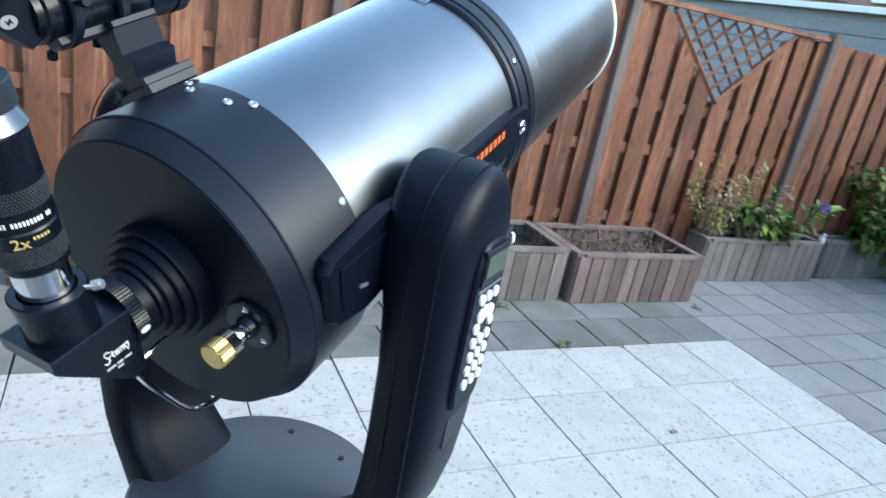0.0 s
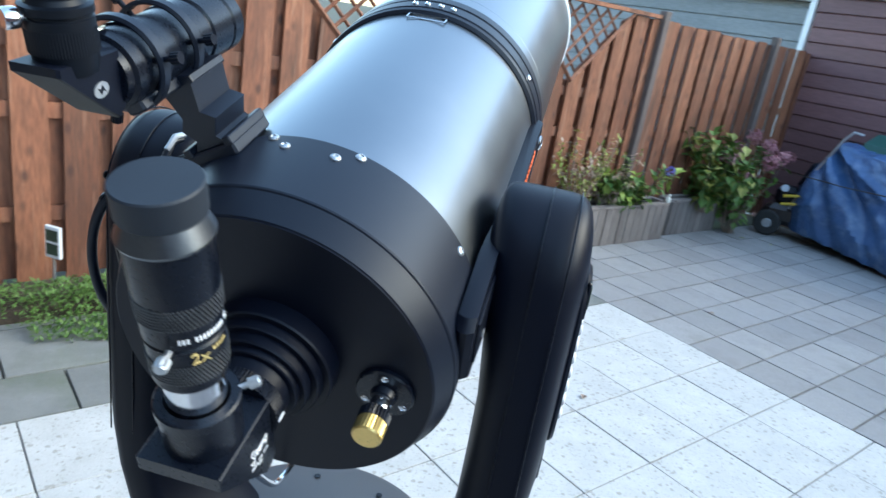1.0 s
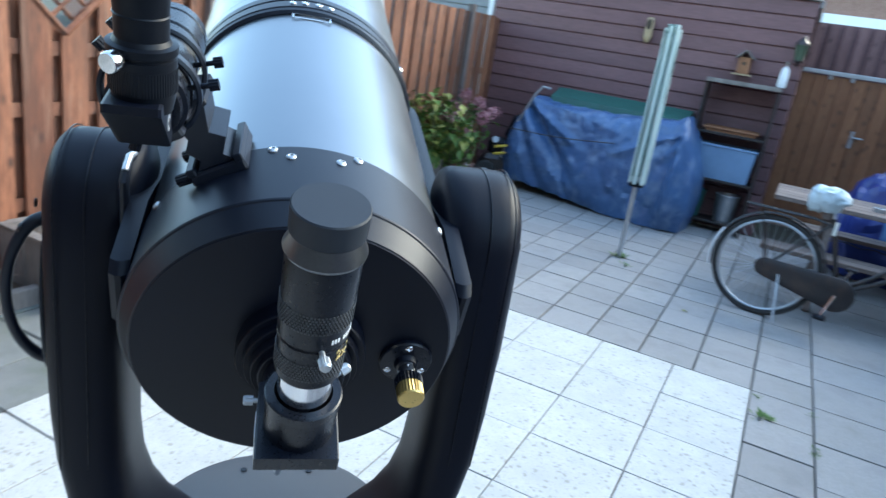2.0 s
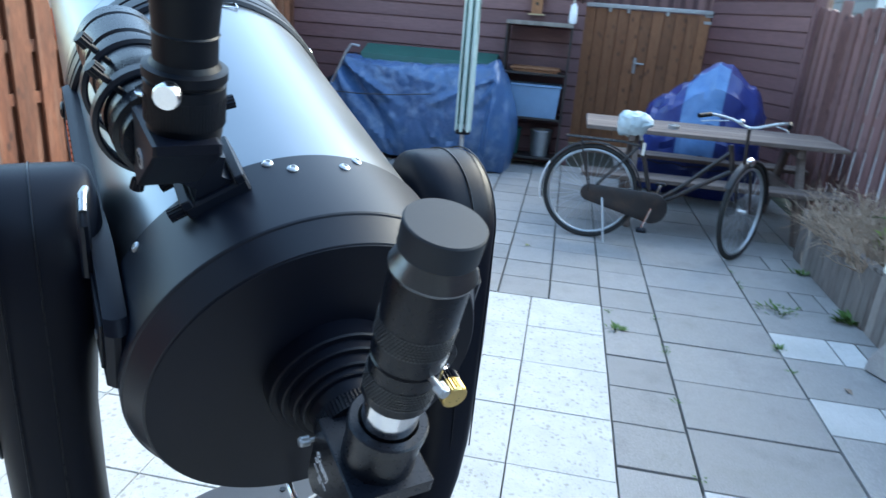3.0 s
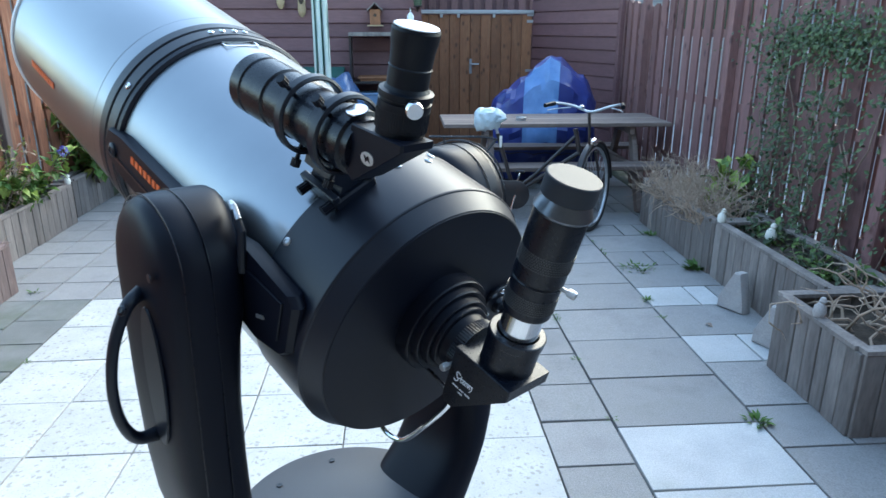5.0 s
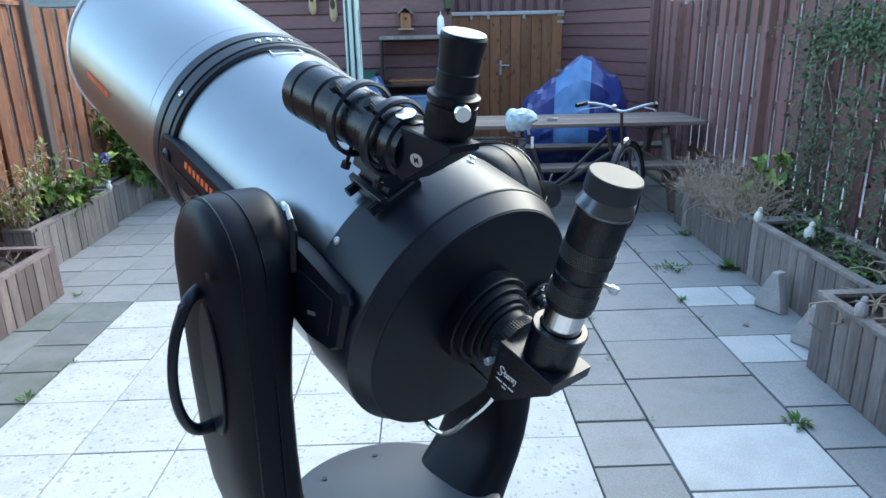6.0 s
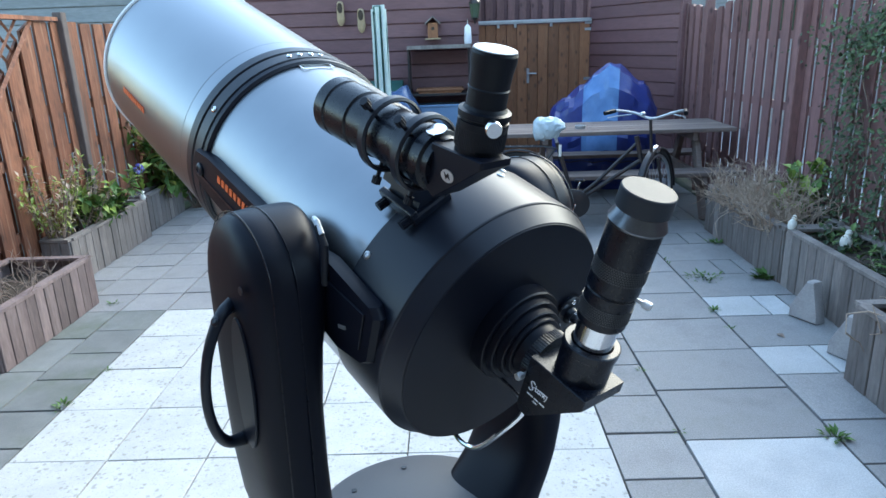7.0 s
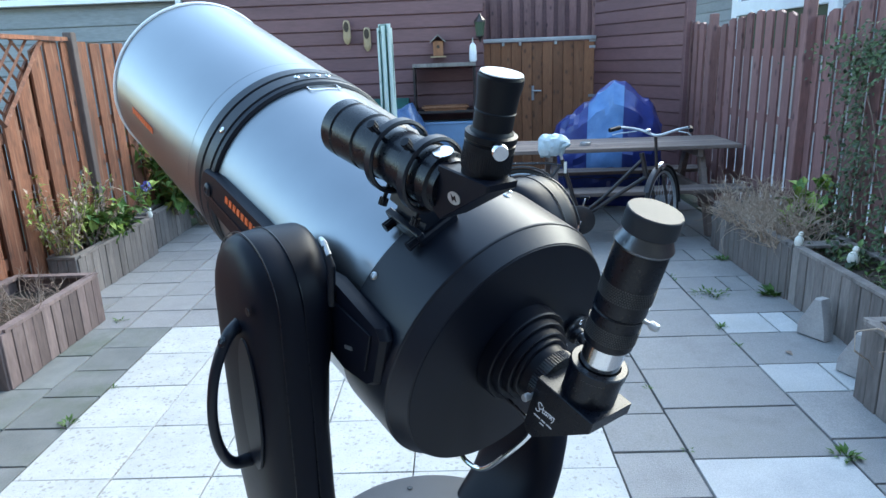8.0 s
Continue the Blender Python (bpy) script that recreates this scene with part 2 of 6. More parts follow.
# washed gravel: pale grit with scattered darker pebbles
def gravel(m):
    nt = m.node_tree
    n, l = nt.nodes, nt.links
    b = n["Principled BSDF"]
    tc, info, comb, sh = n.new("ShaderNodeTexCoord"), n.new("ShaderNodeObjectInfo"), n.new("ShaderNodeCombineXYZ"), n.new("ShaderNodeVectorMath")
    sh.operation = "MULTIPLY_ADD"
    for i in range(3):
        l.new(info.outputs["Random"], comb.inputs[i])
    l.new(comb.outputs[0], sh.inputs[0])
    sh.inputs[1].default_value = (31, 47, 13)
    l.new(tc.outputs["Object"], sh.inputs[2])
    old = b.inputs["Base Color"].links[0].from_socket
    for scale, pick, dark, amount in ((48.0, 0.80, (0.22, 0.20, 0.165), 0.5), (100.0, 0.72, (0.29, 0.27, 0.23), 0.42)):
        warp = n.new("ShaderNodeTexNoise")
        warp.inputs["Scale"].default_value = scale * 0.8
        l.new(sh.outputs[0], warp.inputs["Vector"])
        wv = n.new("ShaderNodeVectorMath")
        wv.operation = "MULTIPLY_ADD"
        wv.inputs[1].default_value = (0.024, 0.024, 0.024)
        l.new(warp.outputs["Color"], wv.inputs[0])
        l.new(sh.outputs[0], wv.inputs[2])
        v = n.new("ShaderNodeTexVoronoi")
        v.inputs["Scale"].default_value = scale
        l.new(wv.outputs[0], v.inputs["Vector"])
        sep = n.new("ShaderNodeSeparateColor")
        l.new(v.outputs["Color"], sep.inputs[0])
        gt, lt, mu = n.new("ShaderNodeMath"), n.new("ShaderNodeMath"), n.new("ShaderNodeMath")
        gt.operation, lt.operation, mu.operation = "GREATER_THAN", "LESS_THAN", "MULTIPLY"
        gt.inputs[1].default_value, lt.inputs[1].default_value = pick, 0.42
        l.new(sep.outputs[0], gt.inputs[0])
        l.new(v.outputs["Distance"], lt.inputs[0])
        l.new(gt.outputs[0], mu.inputs[0])
        l.new(lt.outputs[0], mu.inputs[1])
        am = n.new("ShaderNodeMath")
        am.operation = "MULTIPLY"
        am.inputs[1].default_value = amount
        l.new(mu.outputs[0], am.inputs[0])
        mix = n.new("ShaderNodeMix")
        mix.data_type = "RGBA"
        l.new(am.outputs[0], mix.inputs[0])
        l.new(old, mix.inputs[6])
        mix.inputs[7].default_value = rgb(dark)
        old = mix.outputs[2]
    l.new(old, b.inputs["Base Color"])


gravel(M_SLAB)


# knots and pale scuffs in stained wood
def knotty(m, knot, scuff):
    nt = m.node_tree
    n, l = nt.nodes, nt.links
    b = n["Principled BSDF"]
    tc, info, comb, sh = n.new("ShaderNodeTexCoord"), n.new("ShaderNodeObjectInfo"), n.new("ShaderNodeCombineXYZ"), n.new("ShaderNodeVectorMath")
    sh.operation = "MULTIPLY_ADD"
    for i in range(3):
        l.new(info.outputs["Random"], comb.inputs[i])
    l.new(comb.outputs[0], sh.inputs[0])
    sh.inputs[1].default_value = (17, 29, 41)
    l.new(tc.outputs["Object"], sh.inputs[2])
    old = b.inputs["Base Color"].links[0].from_socket
    mp = n.new("ShaderNodeMapping")
    mp.inputs["Scale"].default_value = (11, 11, 6.0)
    l.new(sh.outputs[0], mp.inputs["Vector"])
    v = n.new("ShaderNodeTexVoronoi")
    v.inputs["Scale"].default_value = 1.0
    l.new(mp.outputs[0], v.inputs["Vector"])
    fall = n.new("ShaderNodeMapRange")
    fall.inputs[1].default_value, fall.inputs[2].default_value = 0.24, 0.08
    fall.inputs[4].default_value = 0.85
    l.new(v.outputs["Distance"], fall.inputs[0])
    streak = n.new("ShaderNodeMapping")
    streak.inputs["Scale"].default_value = (34, 34, 2.2)
    l.new(sh.outputs[0], streak.inputs["Vector"])
    t = n.new("ShaderNodeTexNoise")
    t.inputs["Scale"].default_value, t.inputs["Detail"].default_value = 1.0, 7.0
    l.new(streak.outputs[0], t.inputs["Vector"])
    pale = n.new("ShaderNodeMapRange")
    pale.inputs[1].default_value, pale.inputs[2].default_value = 0.56, 0.76
    pale.inputs[4].default_value = 0.6
    l.new(t.outputs["Fac"], pale.inputs[0])
    for fac, c in ((pale.outputs[0], scuff), (fall.outputs[0], knot)):
        mix = n.new("ShaderNodeMix")
        mix.data_type = "RGBA"
        l.new(fac, mix.inputs[0])
        l.new(old, mix.inputs[6])
        mix.inputs[7].default_value = rgb(c)
        old = mix.outputs[2]
    l.new(old, b.inputs["Base Color"])


knotty(M_FENCE, (0.06, 0.026, 0.018), (0.40, 0.22, 0.14))
knotty(M_REDFENCE, (0.055, 0.026, 0.028), (0.21, 0.11, 0.105))
knotty(M_GATE, (0.08, 0.035, 0.02), (0.36, 0.19, 0.10))


# ---- building blocks ----
class B:
    """Gathers verts and faces, then becomes one mesh."""

    def __init__(self):
        self.v, self.f = [], []

    def add(self, vs, fs, m=None):
        o = len(self.v)
        self.v += [tuple(m @ Vector(p)) if m else tuple(p) for p in vs]
        self.f += [tuple(i + o for i in f) for f in fs]
        return self

    def box(self, c, s, m=None, ch=0.0):
        """A box round c with the sizes s; ch: a chamfer on its edges."""
        x, y, z = (d / 2 for d in s)
        if not ch:
            vs = [(c[0] + i * x, c[1] + j * y, c[2] + k * z) for k in (-1, 1) for j in (-1, 1) for i in (-1, 1)]
            return self.add(vs, [(0, 2, 3, 1), (4, 5, 7, 6), (0, 1, 5, 4), (2, 6, 7, 3), (0, 4, 6, 2), (1, 3, 7, 5)], m)
        ch = min(ch, x * 0.9, y * 0.9, z * 0.9)
        rings = []
        for zz, q in ((-z, ch), (-z + ch, 0), (z - ch, 0), (z, ch)):
            a, b, d = x - q, y - q, ch
            if q:
                a, b = x - ch, y - ch
                d = ch * 0.5
            rings.append([(c[0] + p, c[1] + r, c[2] + zz) for p, r in
                          ((-a + d, -b), (a - d, -b), (a, -b + d), (a, b - d), (a - d, b), (-a + d, b), (-a, b - d), (-a, -b + d))])
        return self.loft(rings, m)

    def loft(self, rings, m=None, caps=True, closed=True):
        n = len(rings[0])
        vs = [p for r in rings for p in r]
        fs = []
        for i in range(len(rings) - 1):
            for j in range(n if closed else n - 1):
                k = (j + 1) % n
                fs.append((i * n + j, i * n + k, (i + 1) * n + k, (i + 1) * n + j))
        if caps and closed:
            fs.append(tuple(reversed(range(n))))
            fs.append(tuple(range((len(rings) - 1) * n, len(rings) * n)))
        return self.add(vs, fs, m)

    def lathe(self, prof, seg=48, m=None, caps=True, flip=False):
        """Turns (along, radius) round the local y axis."""
        rings = []
        for a, r in prof:
            rings.append([(r * math.cos(2 * math.pi * i / seg), a, -r * math.sin(2 * math.pi * i / seg)) for i in range(seg)])
        return self.loft(rings, m, caps)

    def rod(self, pts, r, seg=8, m=None, caps=True):
        """A round bar along the points; r: one radius or one for each."""
        pts = [Vector(p) for p in pts]
        rs = r if isinstance(r, (list, tuple)) else [r] * len(pts)
        rings = []
        up = None
        for i, p in enumerate(pts):
            d = (pts[min(i + 1, len(pts) - 1)] - pts[max(i - 1, 0)]).normalized()
            if up is None:
                up = Vector((0, 0, 1)) if abs(d.z) < 0.9 else Vector((1, 0, 0))
            a = d.cross(up).normalized()
            up = a.cross(d).normalized()
            rings.append([p + rs[i] * (a * math.cos(2 * math.pi * j / seg) + up * math.sin(2 * math.pi * j / seg)) for j in range(seg)])
        return self.loft(rings, m, caps)

    def prism(self, poly, h, m=None, ch=0.0):
        """A polygon in x, y pushed up by h along z."""
        if not ch:
            return self.loft([[(x, y, 0) for x, y in poly], [(x, y, h) for x, y in poly]], m)
        cx, cy = sum(p[0] for p in poly) / len(poly), sum(p[1] for p in poly) / len(poly)
        w = max(math.hypot(x - cx, y - cy) for x, y in poly)
        k = 1 - ch / w
        small = [(cx + (x - cx) * k, cy + (y - cy) * k) for x, y in poly]
        return self.loft([[(x, y, 0) for x, y in small], [(x, y, ch) for x, y in poly], [(x, y, h - ch) for x, y in poly], [(x, y, h) for x, y in small]], m)

    def mesh(self, name, mat, smooth=35):
        """One mesh of all that was gathered."""
        me = bpy.data.meshes.new(name)
        me.from_pydata(self.v, [], self.f)
        me.materials.append(mat)
        if smooth:
            me.polygons.foreach_set("use_smooth", [True] * len(me.polygons))
            me.set_sharp_from_angle(angle=radians(smooth))
        me.update()
        return me


def part(name, b, mat, parent, label="", smooth=35):
    ob = new(name, b.mesh(name, mat, smooth) if isinstance(b, B) else b)
    ob.parent = parent
    return tagged(ob, label)


def piece(name, me, parent, m):
    """One of many alike pieces on a shared mesh."""
    ob = new(name, me)
    ob.parent = parent
    ob.matrix_basis = m
    return ob


def thing(name, m, label, category, group="", kind=""):
    ob = new(name)
    ob.matrix_basis = m
    ob.empty_display_size = 0.1
    return tagged(ob, label, category, group, kind)


def solid(name, b, mat, label, category, kind="", m=None, smooth=35, group=""):
    ob = new(name, b.mesh(name, mat, smooth))
    if m:
        ob.matrix_basis = m
    return tagged(ob, label, category, group, kind)


def flowing(pts, n=6):
    """A smooth line through the points."""
    p = [Vector(q) for q in pts]
    p = [p[0] * 2 - p[1]] + p + [p[-1] * 2 - p[-2]]
    out = []
    for i in range(1, len(p) - 2):
        for k in range(n):
            t = k / n
            out.append(0.5 * (2 * p[i] + (p[i + 1] - p[i - 1]) * t + (2 * p[i - 1] - 5 * p[i] + 4 * p[i + 1] - p[i + 2]) * t * t + (3 * p[i] - p[i - 1] - 3 * p[i + 1] + p[i + 2]) * t ** 3))
    return out + [p[-2]]


def T(x, y, z):
    return Matrix.Translation((x, y, z))


def rot(axis, deg):
    return Matrix.Rotation(radians(deg), 4, axis)


def between(p, q):
    """A pose at p whose y axis runs to q."""
    p, q = Vector(p), Vector(q)
    return Matrix.Translation(p) @ (q - p).to_track_quat("Y", "Z").to_matrix().to_4x4()

# ---- ground ----
b = B()
b.add([(-400, -400, -0.03), (400, -400, -0.03), (400, 400, -0.03), (-400, 400, -0.03)], [(0, 1, 2, 3)])
ground = solid("ground", b, M_SAND, "bare earth and sand under the paving", "ground", "structure", smooth=0)

# ---- left fence: overlapping upright boards with lattice notches ----
FX = -1.10
fence_left = thing("fence", T(FX, 0, 0), "orange-brown stained board fence with lattice notches at the top", "fence", kind="structure")
POSTS = [-5.90, -4.09, -2.28, -0.47, 1.34, 3.15]
NOTCH = [-4.99, -3.18, -1.40, 0.42]


def fence_top(y):
    top = 1.77
    for c in NOTCH:
        if abs(y - c) < 0.62:
            top = min(top, 1.23 + abs(y - c) * 0.95)
    return top


rng = random.Random(4)
b_cache = {}


def board(y0, y1, thick):
    """An upright board with its top cut along the notch."""
    bb = B()
    ys = [y0, y1] + [c for c in NOTCH if y0 < c < y1]
    ys.sort()
    ring0, ring1 = [], []
    poly = [(y0, 0.06), (y1, 0.06)] + [(y, fence_top(y)) for y in reversed(ys)]
    m = Matrix(((0, 0, 1, 0), (1, 0, 0, 0), (0, 1, 0, 0), (0, 0, 0, 1)))
    bb.prism(poly, thick, m)
    return bb


y = POSTS[0]
k = 0
while y < 3.93:
    w = 0.146 + rng.uniform(-0.004, 0.004)
    front = k % 2 == 0
    x = 0.014 if front else -0.034
    ob = part("fence_board", board(y, min(y + w, 3.94), 0.018), M_FENCE, fence_left, smooth=0)
    ob.matrix_basis = T(x + rng.uniform(-0.002, 0.002), 0, rng.uniform(-0.008, 0.008))
    y += 0.102 + rng.uniform(-0.004, 0.004)
    k += 1
for z in (0.38, 0.86, 1.16):
    part("rail", B().box((0.0, (POSTS[0] + 3.94) / 2, z), (0.026, 3.94 - POSTS[0], 0.07)), M_FENCE, fence_left, smooth=0)
for p in POSTS[1:]:
    part("post", B().box((0.045, p, 0.92), (0.07, 0.07, 1.84), ch=0.006), M_POST, fence_left, smooth=0)
for c in NOTCH:
    for s in (-1, 1):
        part("notch_trim", B().rod([(0.03, c, 1.235), (0.03, c + s * 0.56, 1.235 + 0.56 * 0.95)], 0.018, 4), M_FENCE, fence_left, smooth=0)
    part("notch_cap", B().box((0.02, c, 1.79), (0.075, 1.74, 0.028)), M_FENCE, fence_left, smooth=0)
    for i in range(-5, 6):
        for s in (-1, 1):
            # a strip z = z0 + s * (y - c) kept inside the notch
            z0 = 1.50 + i * 0.135
            lo, hi = None, None
            for q in range(-60, 61):
                yy = c + q * 0.01
                zz = z0 + s * (yy - c) * 0.95
                if 1.24 + abs(yy - c) * 0.95 <= zz <= 1.775:
                    lo = yy if lo is None else lo
                    hi = yy
            if lo is not None and hi - lo > 0.06:
                part("lattice_strip", B().rod([(0.0 + 0.006 * s, lo, z0 + s * (lo - c) * 0.95), (0.006 * s, hi, z0 + s * (hi - c) * 0.95)], [0.012, 0.012], 4),
                     M_FENCE, fence_left, smooth=0)


# ---- clad walls ----
def clad_wall(name, p, q, z0, z1, mat, label, pitch=0.145, thick=0.1):
    """A wall from p to q, clad on its right-hand side with lapped boards."""
    p, q = Vector((*p, 0)), Vector((*q, 0))
    d = q - p
    m = T(*p) @ rot("Z", math.degrees(math.atan2(d.y, d.x)))
    L = d.length
    w = thing(name, m, label, "wall", kind="structure")
    part("wall_core", B().box((L / 2, thick / 2 + 0.012, (z0 + z1) / 2), (L - 0.004, thick, z1 - z0 - 0.004)), mat, w, smooth=0)
    prof = [(0.0, 0.0), (0.0, -0.022), (pitch - 0.018, -0.012), (pitch - 0.004, -0.001), (pitch - 0.004, 0.0)]
    bb = B().loft([[(0, yy, zz) for zz, yy in prof], [(L, yy, zz) for zz, yy in prof]])
    me = bb.mesh("siding_board", mat, 0)
    z = z0
    while z + pitch <= z1 + 0.01:
        piece("siding_board", me, w, T(0, 0.010, z))
        z += pitch
    return w


wall_shed = clad_wall("wall_shed", (-1.15, 3.95), (2.14, 3.95), 0.0, 2.32, M_SIDING, "dark oxblood horizontal timber siding of a garden shed")
wall_shed_side = clad_wall("wall_shed_side", (2.14, 3.97), (2.14, 5.32), 0.0, 2.32, M_SIDING, "dark oxblood siding along the passage")
wall_neighbour = clad_wall("wall_neighbour", (3.64, 5.32), (4.30, 3.72), 0.0, 2.75, M_SIDING, "dark oxblood siding of the neighbouring shed")
wall_grey = clad_wall("wall_grey", (-7.0, 4.02), (-1.26, 4.02), 0.0, 2.26, M_GREYSHED, "weathered grey horizontal cladding of a shed", pitch=0.17)
part("corner_board", B().box((4.32, 3.70, 1.38), (0.09, 0.09, 2.76), ch=0.006), M_SIDING, None, smooth=0)
corner = bpy.data.objects["corner_board"]
corner.name = "trim"
tagged(corner, "oxblood corner board of the neighbouring shed", "trim", kind="structure")
b = B().box((0.48, 3.99, 2.35), (3.36, 0.16, 0.05), ch=0.006)
solid("trim", b, M_WHITETRIM, "white eaves trim along the shed top", "trim", kind="structure", smooth=0)
b = B().box((-4.13, 3.99, 2.30), (5.78, 0.14, 0.07), ch=0.006)
solid("trim", b, M_WHITETRIM, "white eaves trim on the grey shed", "trim", kind="structure", smooth=0)
b = B().box((-1.20, 3.96, 1.17), (0.06, 0.06, 2.34), ch=0.006)
solid("trim", b, M_WHITETRIM, "white painted corner post between two sheds", "trim", kind="structure", smooth=0)
b = B().box((0.48, 5.0, 2.30), (3.40, 2.0, 0.06))
solid("roof", b, M_GREYSHED, "flat grey felt roof of the shed", "roof", kind="structure", smooth=0)
b = B().box((-4.1, 5.2, 2.24), (5.75, 2.3, 0.06))
solid("roof", b, M_GREYSHED, "flat grey felt roof of the grey shed", "roof", kind="structure", smooth=0)

# ---- telescope ----
SC = T(1.8008, -3.1259, 0) @ rot("Z", 40.14)
scope = thing("telescope", SC, "black catadioptric telescope on a single-base fork mount", "telescope")
PIVOT = 1.2602
TB = T(0, 0, PIVOT) @ rot("X", 18.62) @ rot("Y", 0.53)   # tube frame: x to its right, y along the tube, z up from it
R = 0.160


def arc(r0, r1, n, a0, a1, c=(0, 0)):
    return [(c[0] + r0 * math.cos(radians(a0 + (a1 - a0) * i / n)), c[1] + r1 * math.sin(radians(a0 + (a1 - a0) * i / n))) for i in range(n + 1)]


def screw(b, at, out, r=0.0047, h=0.0036):
    """A domed screw head at the place, facing along out."""
    m = between(at, Vector(at) + Vector(out))
    b.lathe([(0, r), (h * 0.35, r), (h * 0.62, r * 0.82), (h * 0.75, r * 0.5), (h * 0.5, r * 0.4), (h * 0.5, 0.0005)], 16, m)
    return b


def knurled(b, y0, y1, r, n, m, deep=0.0012):
    """A ribbed grip round the y axis."""
    ring = [(rr * math.cos(math.pi * i / n), -rr * math.sin(math.pi * i / n)) for i in range(2 * n) for rr in [r if i % 2 else r - deep]]
    return b.loft([[(x, y, z) for x, z in ring] for y in (y0, y1)], m)


# rear cell: stepped back, chamfer, straight wall
cell = part("rear_cell", B().lathe([(-0.1070, 0.02), (-0.1085, 0.1462), (-0.1080, 0.1470), (-0.0872, 0.1578), (-0.0864, 0.1592), (-0.0850, R), (-0.001, R), (0.0, 0.1592), (0.0, 0.05)], 160, TB), M_SATIN, scope,
            "satin black cast rear cell with a wide chamfer", smooth=7)
for sx, sw, sa in ((-0.0365, 0.1558, -0.006), (-0.020, 0.1588, -0.020), (0.025, 0.158, -0.020), (0.042, 0.1544, -0.006), (-0.1365, 0.0835, -0.008), (0.1365, 0.0835, -0.008)):
    d = Vector((sx, 0, sw)).normalized()
    at = TB @ (d * (R - 0.0005) + Vector((0, sa, 0)))
    part("screw", screw(B(), at, TB.to_3x3() @ d), M_STEEL, cell, "steel dome-head screw")
# Disc over the rear face whose darker, duller material paints in its shade.
part("back_plate", B().lathe([(-0.1078, 0.03), (-0.1097, 0.1452), (-0.1089, 0.1458), (-0.1070, 0.1458)], 128, TB), M_PLASTIC, cell, "flat rear face darkened to stand for its shade", smooth=20)
tube = part("tube", B().lathe([(0.0, 0.150), (0.0, 0.1572), (0.361, 0.1572), (0.361, 0.150)], 128, TB, caps=False), M_TUBE, scope, "glossy dark metallic tube")
ring = part("front_ring", B().lathe([(0.3590, 0.15), (0.3590, 0.1585), (0.3620, 0.1625), (0.3680, 0.1635), (0.3695, 0.1612), (0.3730, 0.1612), (0.3745, 0.1635), (0.3950, 0.1635), (0.3965, 0.1608), (0.4010, 0.1608),
                                     (0.4025, 0.1632), (0.4190, 0.1632), (0.4210, 0.160), (0.4210, 0.15)], 128, TB, caps=False), M_SATIN, scope, "satin black retaining ring")
for ang in (-56.6, 56.6, -9, -3.2, 3.2, 9):
    d = Vector((math.sin(radians(ang)), 0, math.cos(radians(ang))))
    at = TB @ (d * 0.1632 + Vector((0, 0.385, 0)))
    part("screw", screw(B(), at, TB.to_3x3() @ d, 0.0048 if abs(ang) > 20 else 0.004), M_CHROME, ring, "small chrome screw")
bb = B()
for xx, ss in ((0, (0.050, 0.002, 0.001)),):
    for k in (-1, 1):
        bb.box((0, 0.350 + k * 0.0075, 0.1578), (0.050, 0.0016, 0.001), TB)
        bb.box((k * 0.0245, 0.350, 0.1575), (0.0016, 0.0134, 0.001), TB)
part("badge", bb, M_CHROME, tube, "thin silver badge outline", smooth=0)
shield = part("dew_shield", B().lathe([(0.421, 0.150), (0.421, 0.1608), (0.450, 0.1608), (0.4506, 0.1603), (0.4512, 0.1608), (0.804, 0.1608), (0.806, 0.150)], 128, TB, caps=False), M_TUBE, scope, "glossy dark metallic dew shield")
part("shield_rim", B().lathe([(0.806, 0.148), (0.804, 0.1615), (0.8055, 0.1635), (0.812, 0.1635), (0.8145, 0.161), (0.8145, 0.148)], 128, TB, caps=False), M_WHITETRIM, shield, "pale front rim")
part("lens_plate", B().lathe([(0.42, 0.001), (0.42, 0.152), (0.424, 0.152), (0.424, 0.001)], 64, TB), M_GLOSS, scope, "dark corrector plate")
bb = B()
for i in range(9):
    bb.box((-0.1618, 0.610 + i * 0.0115, 0.002), (0.0012, 0.0078, 0.010), TB)
part("lettering", bb, M_ORANGE, shield, "faded orange brand lettering as bars", smooth=0)

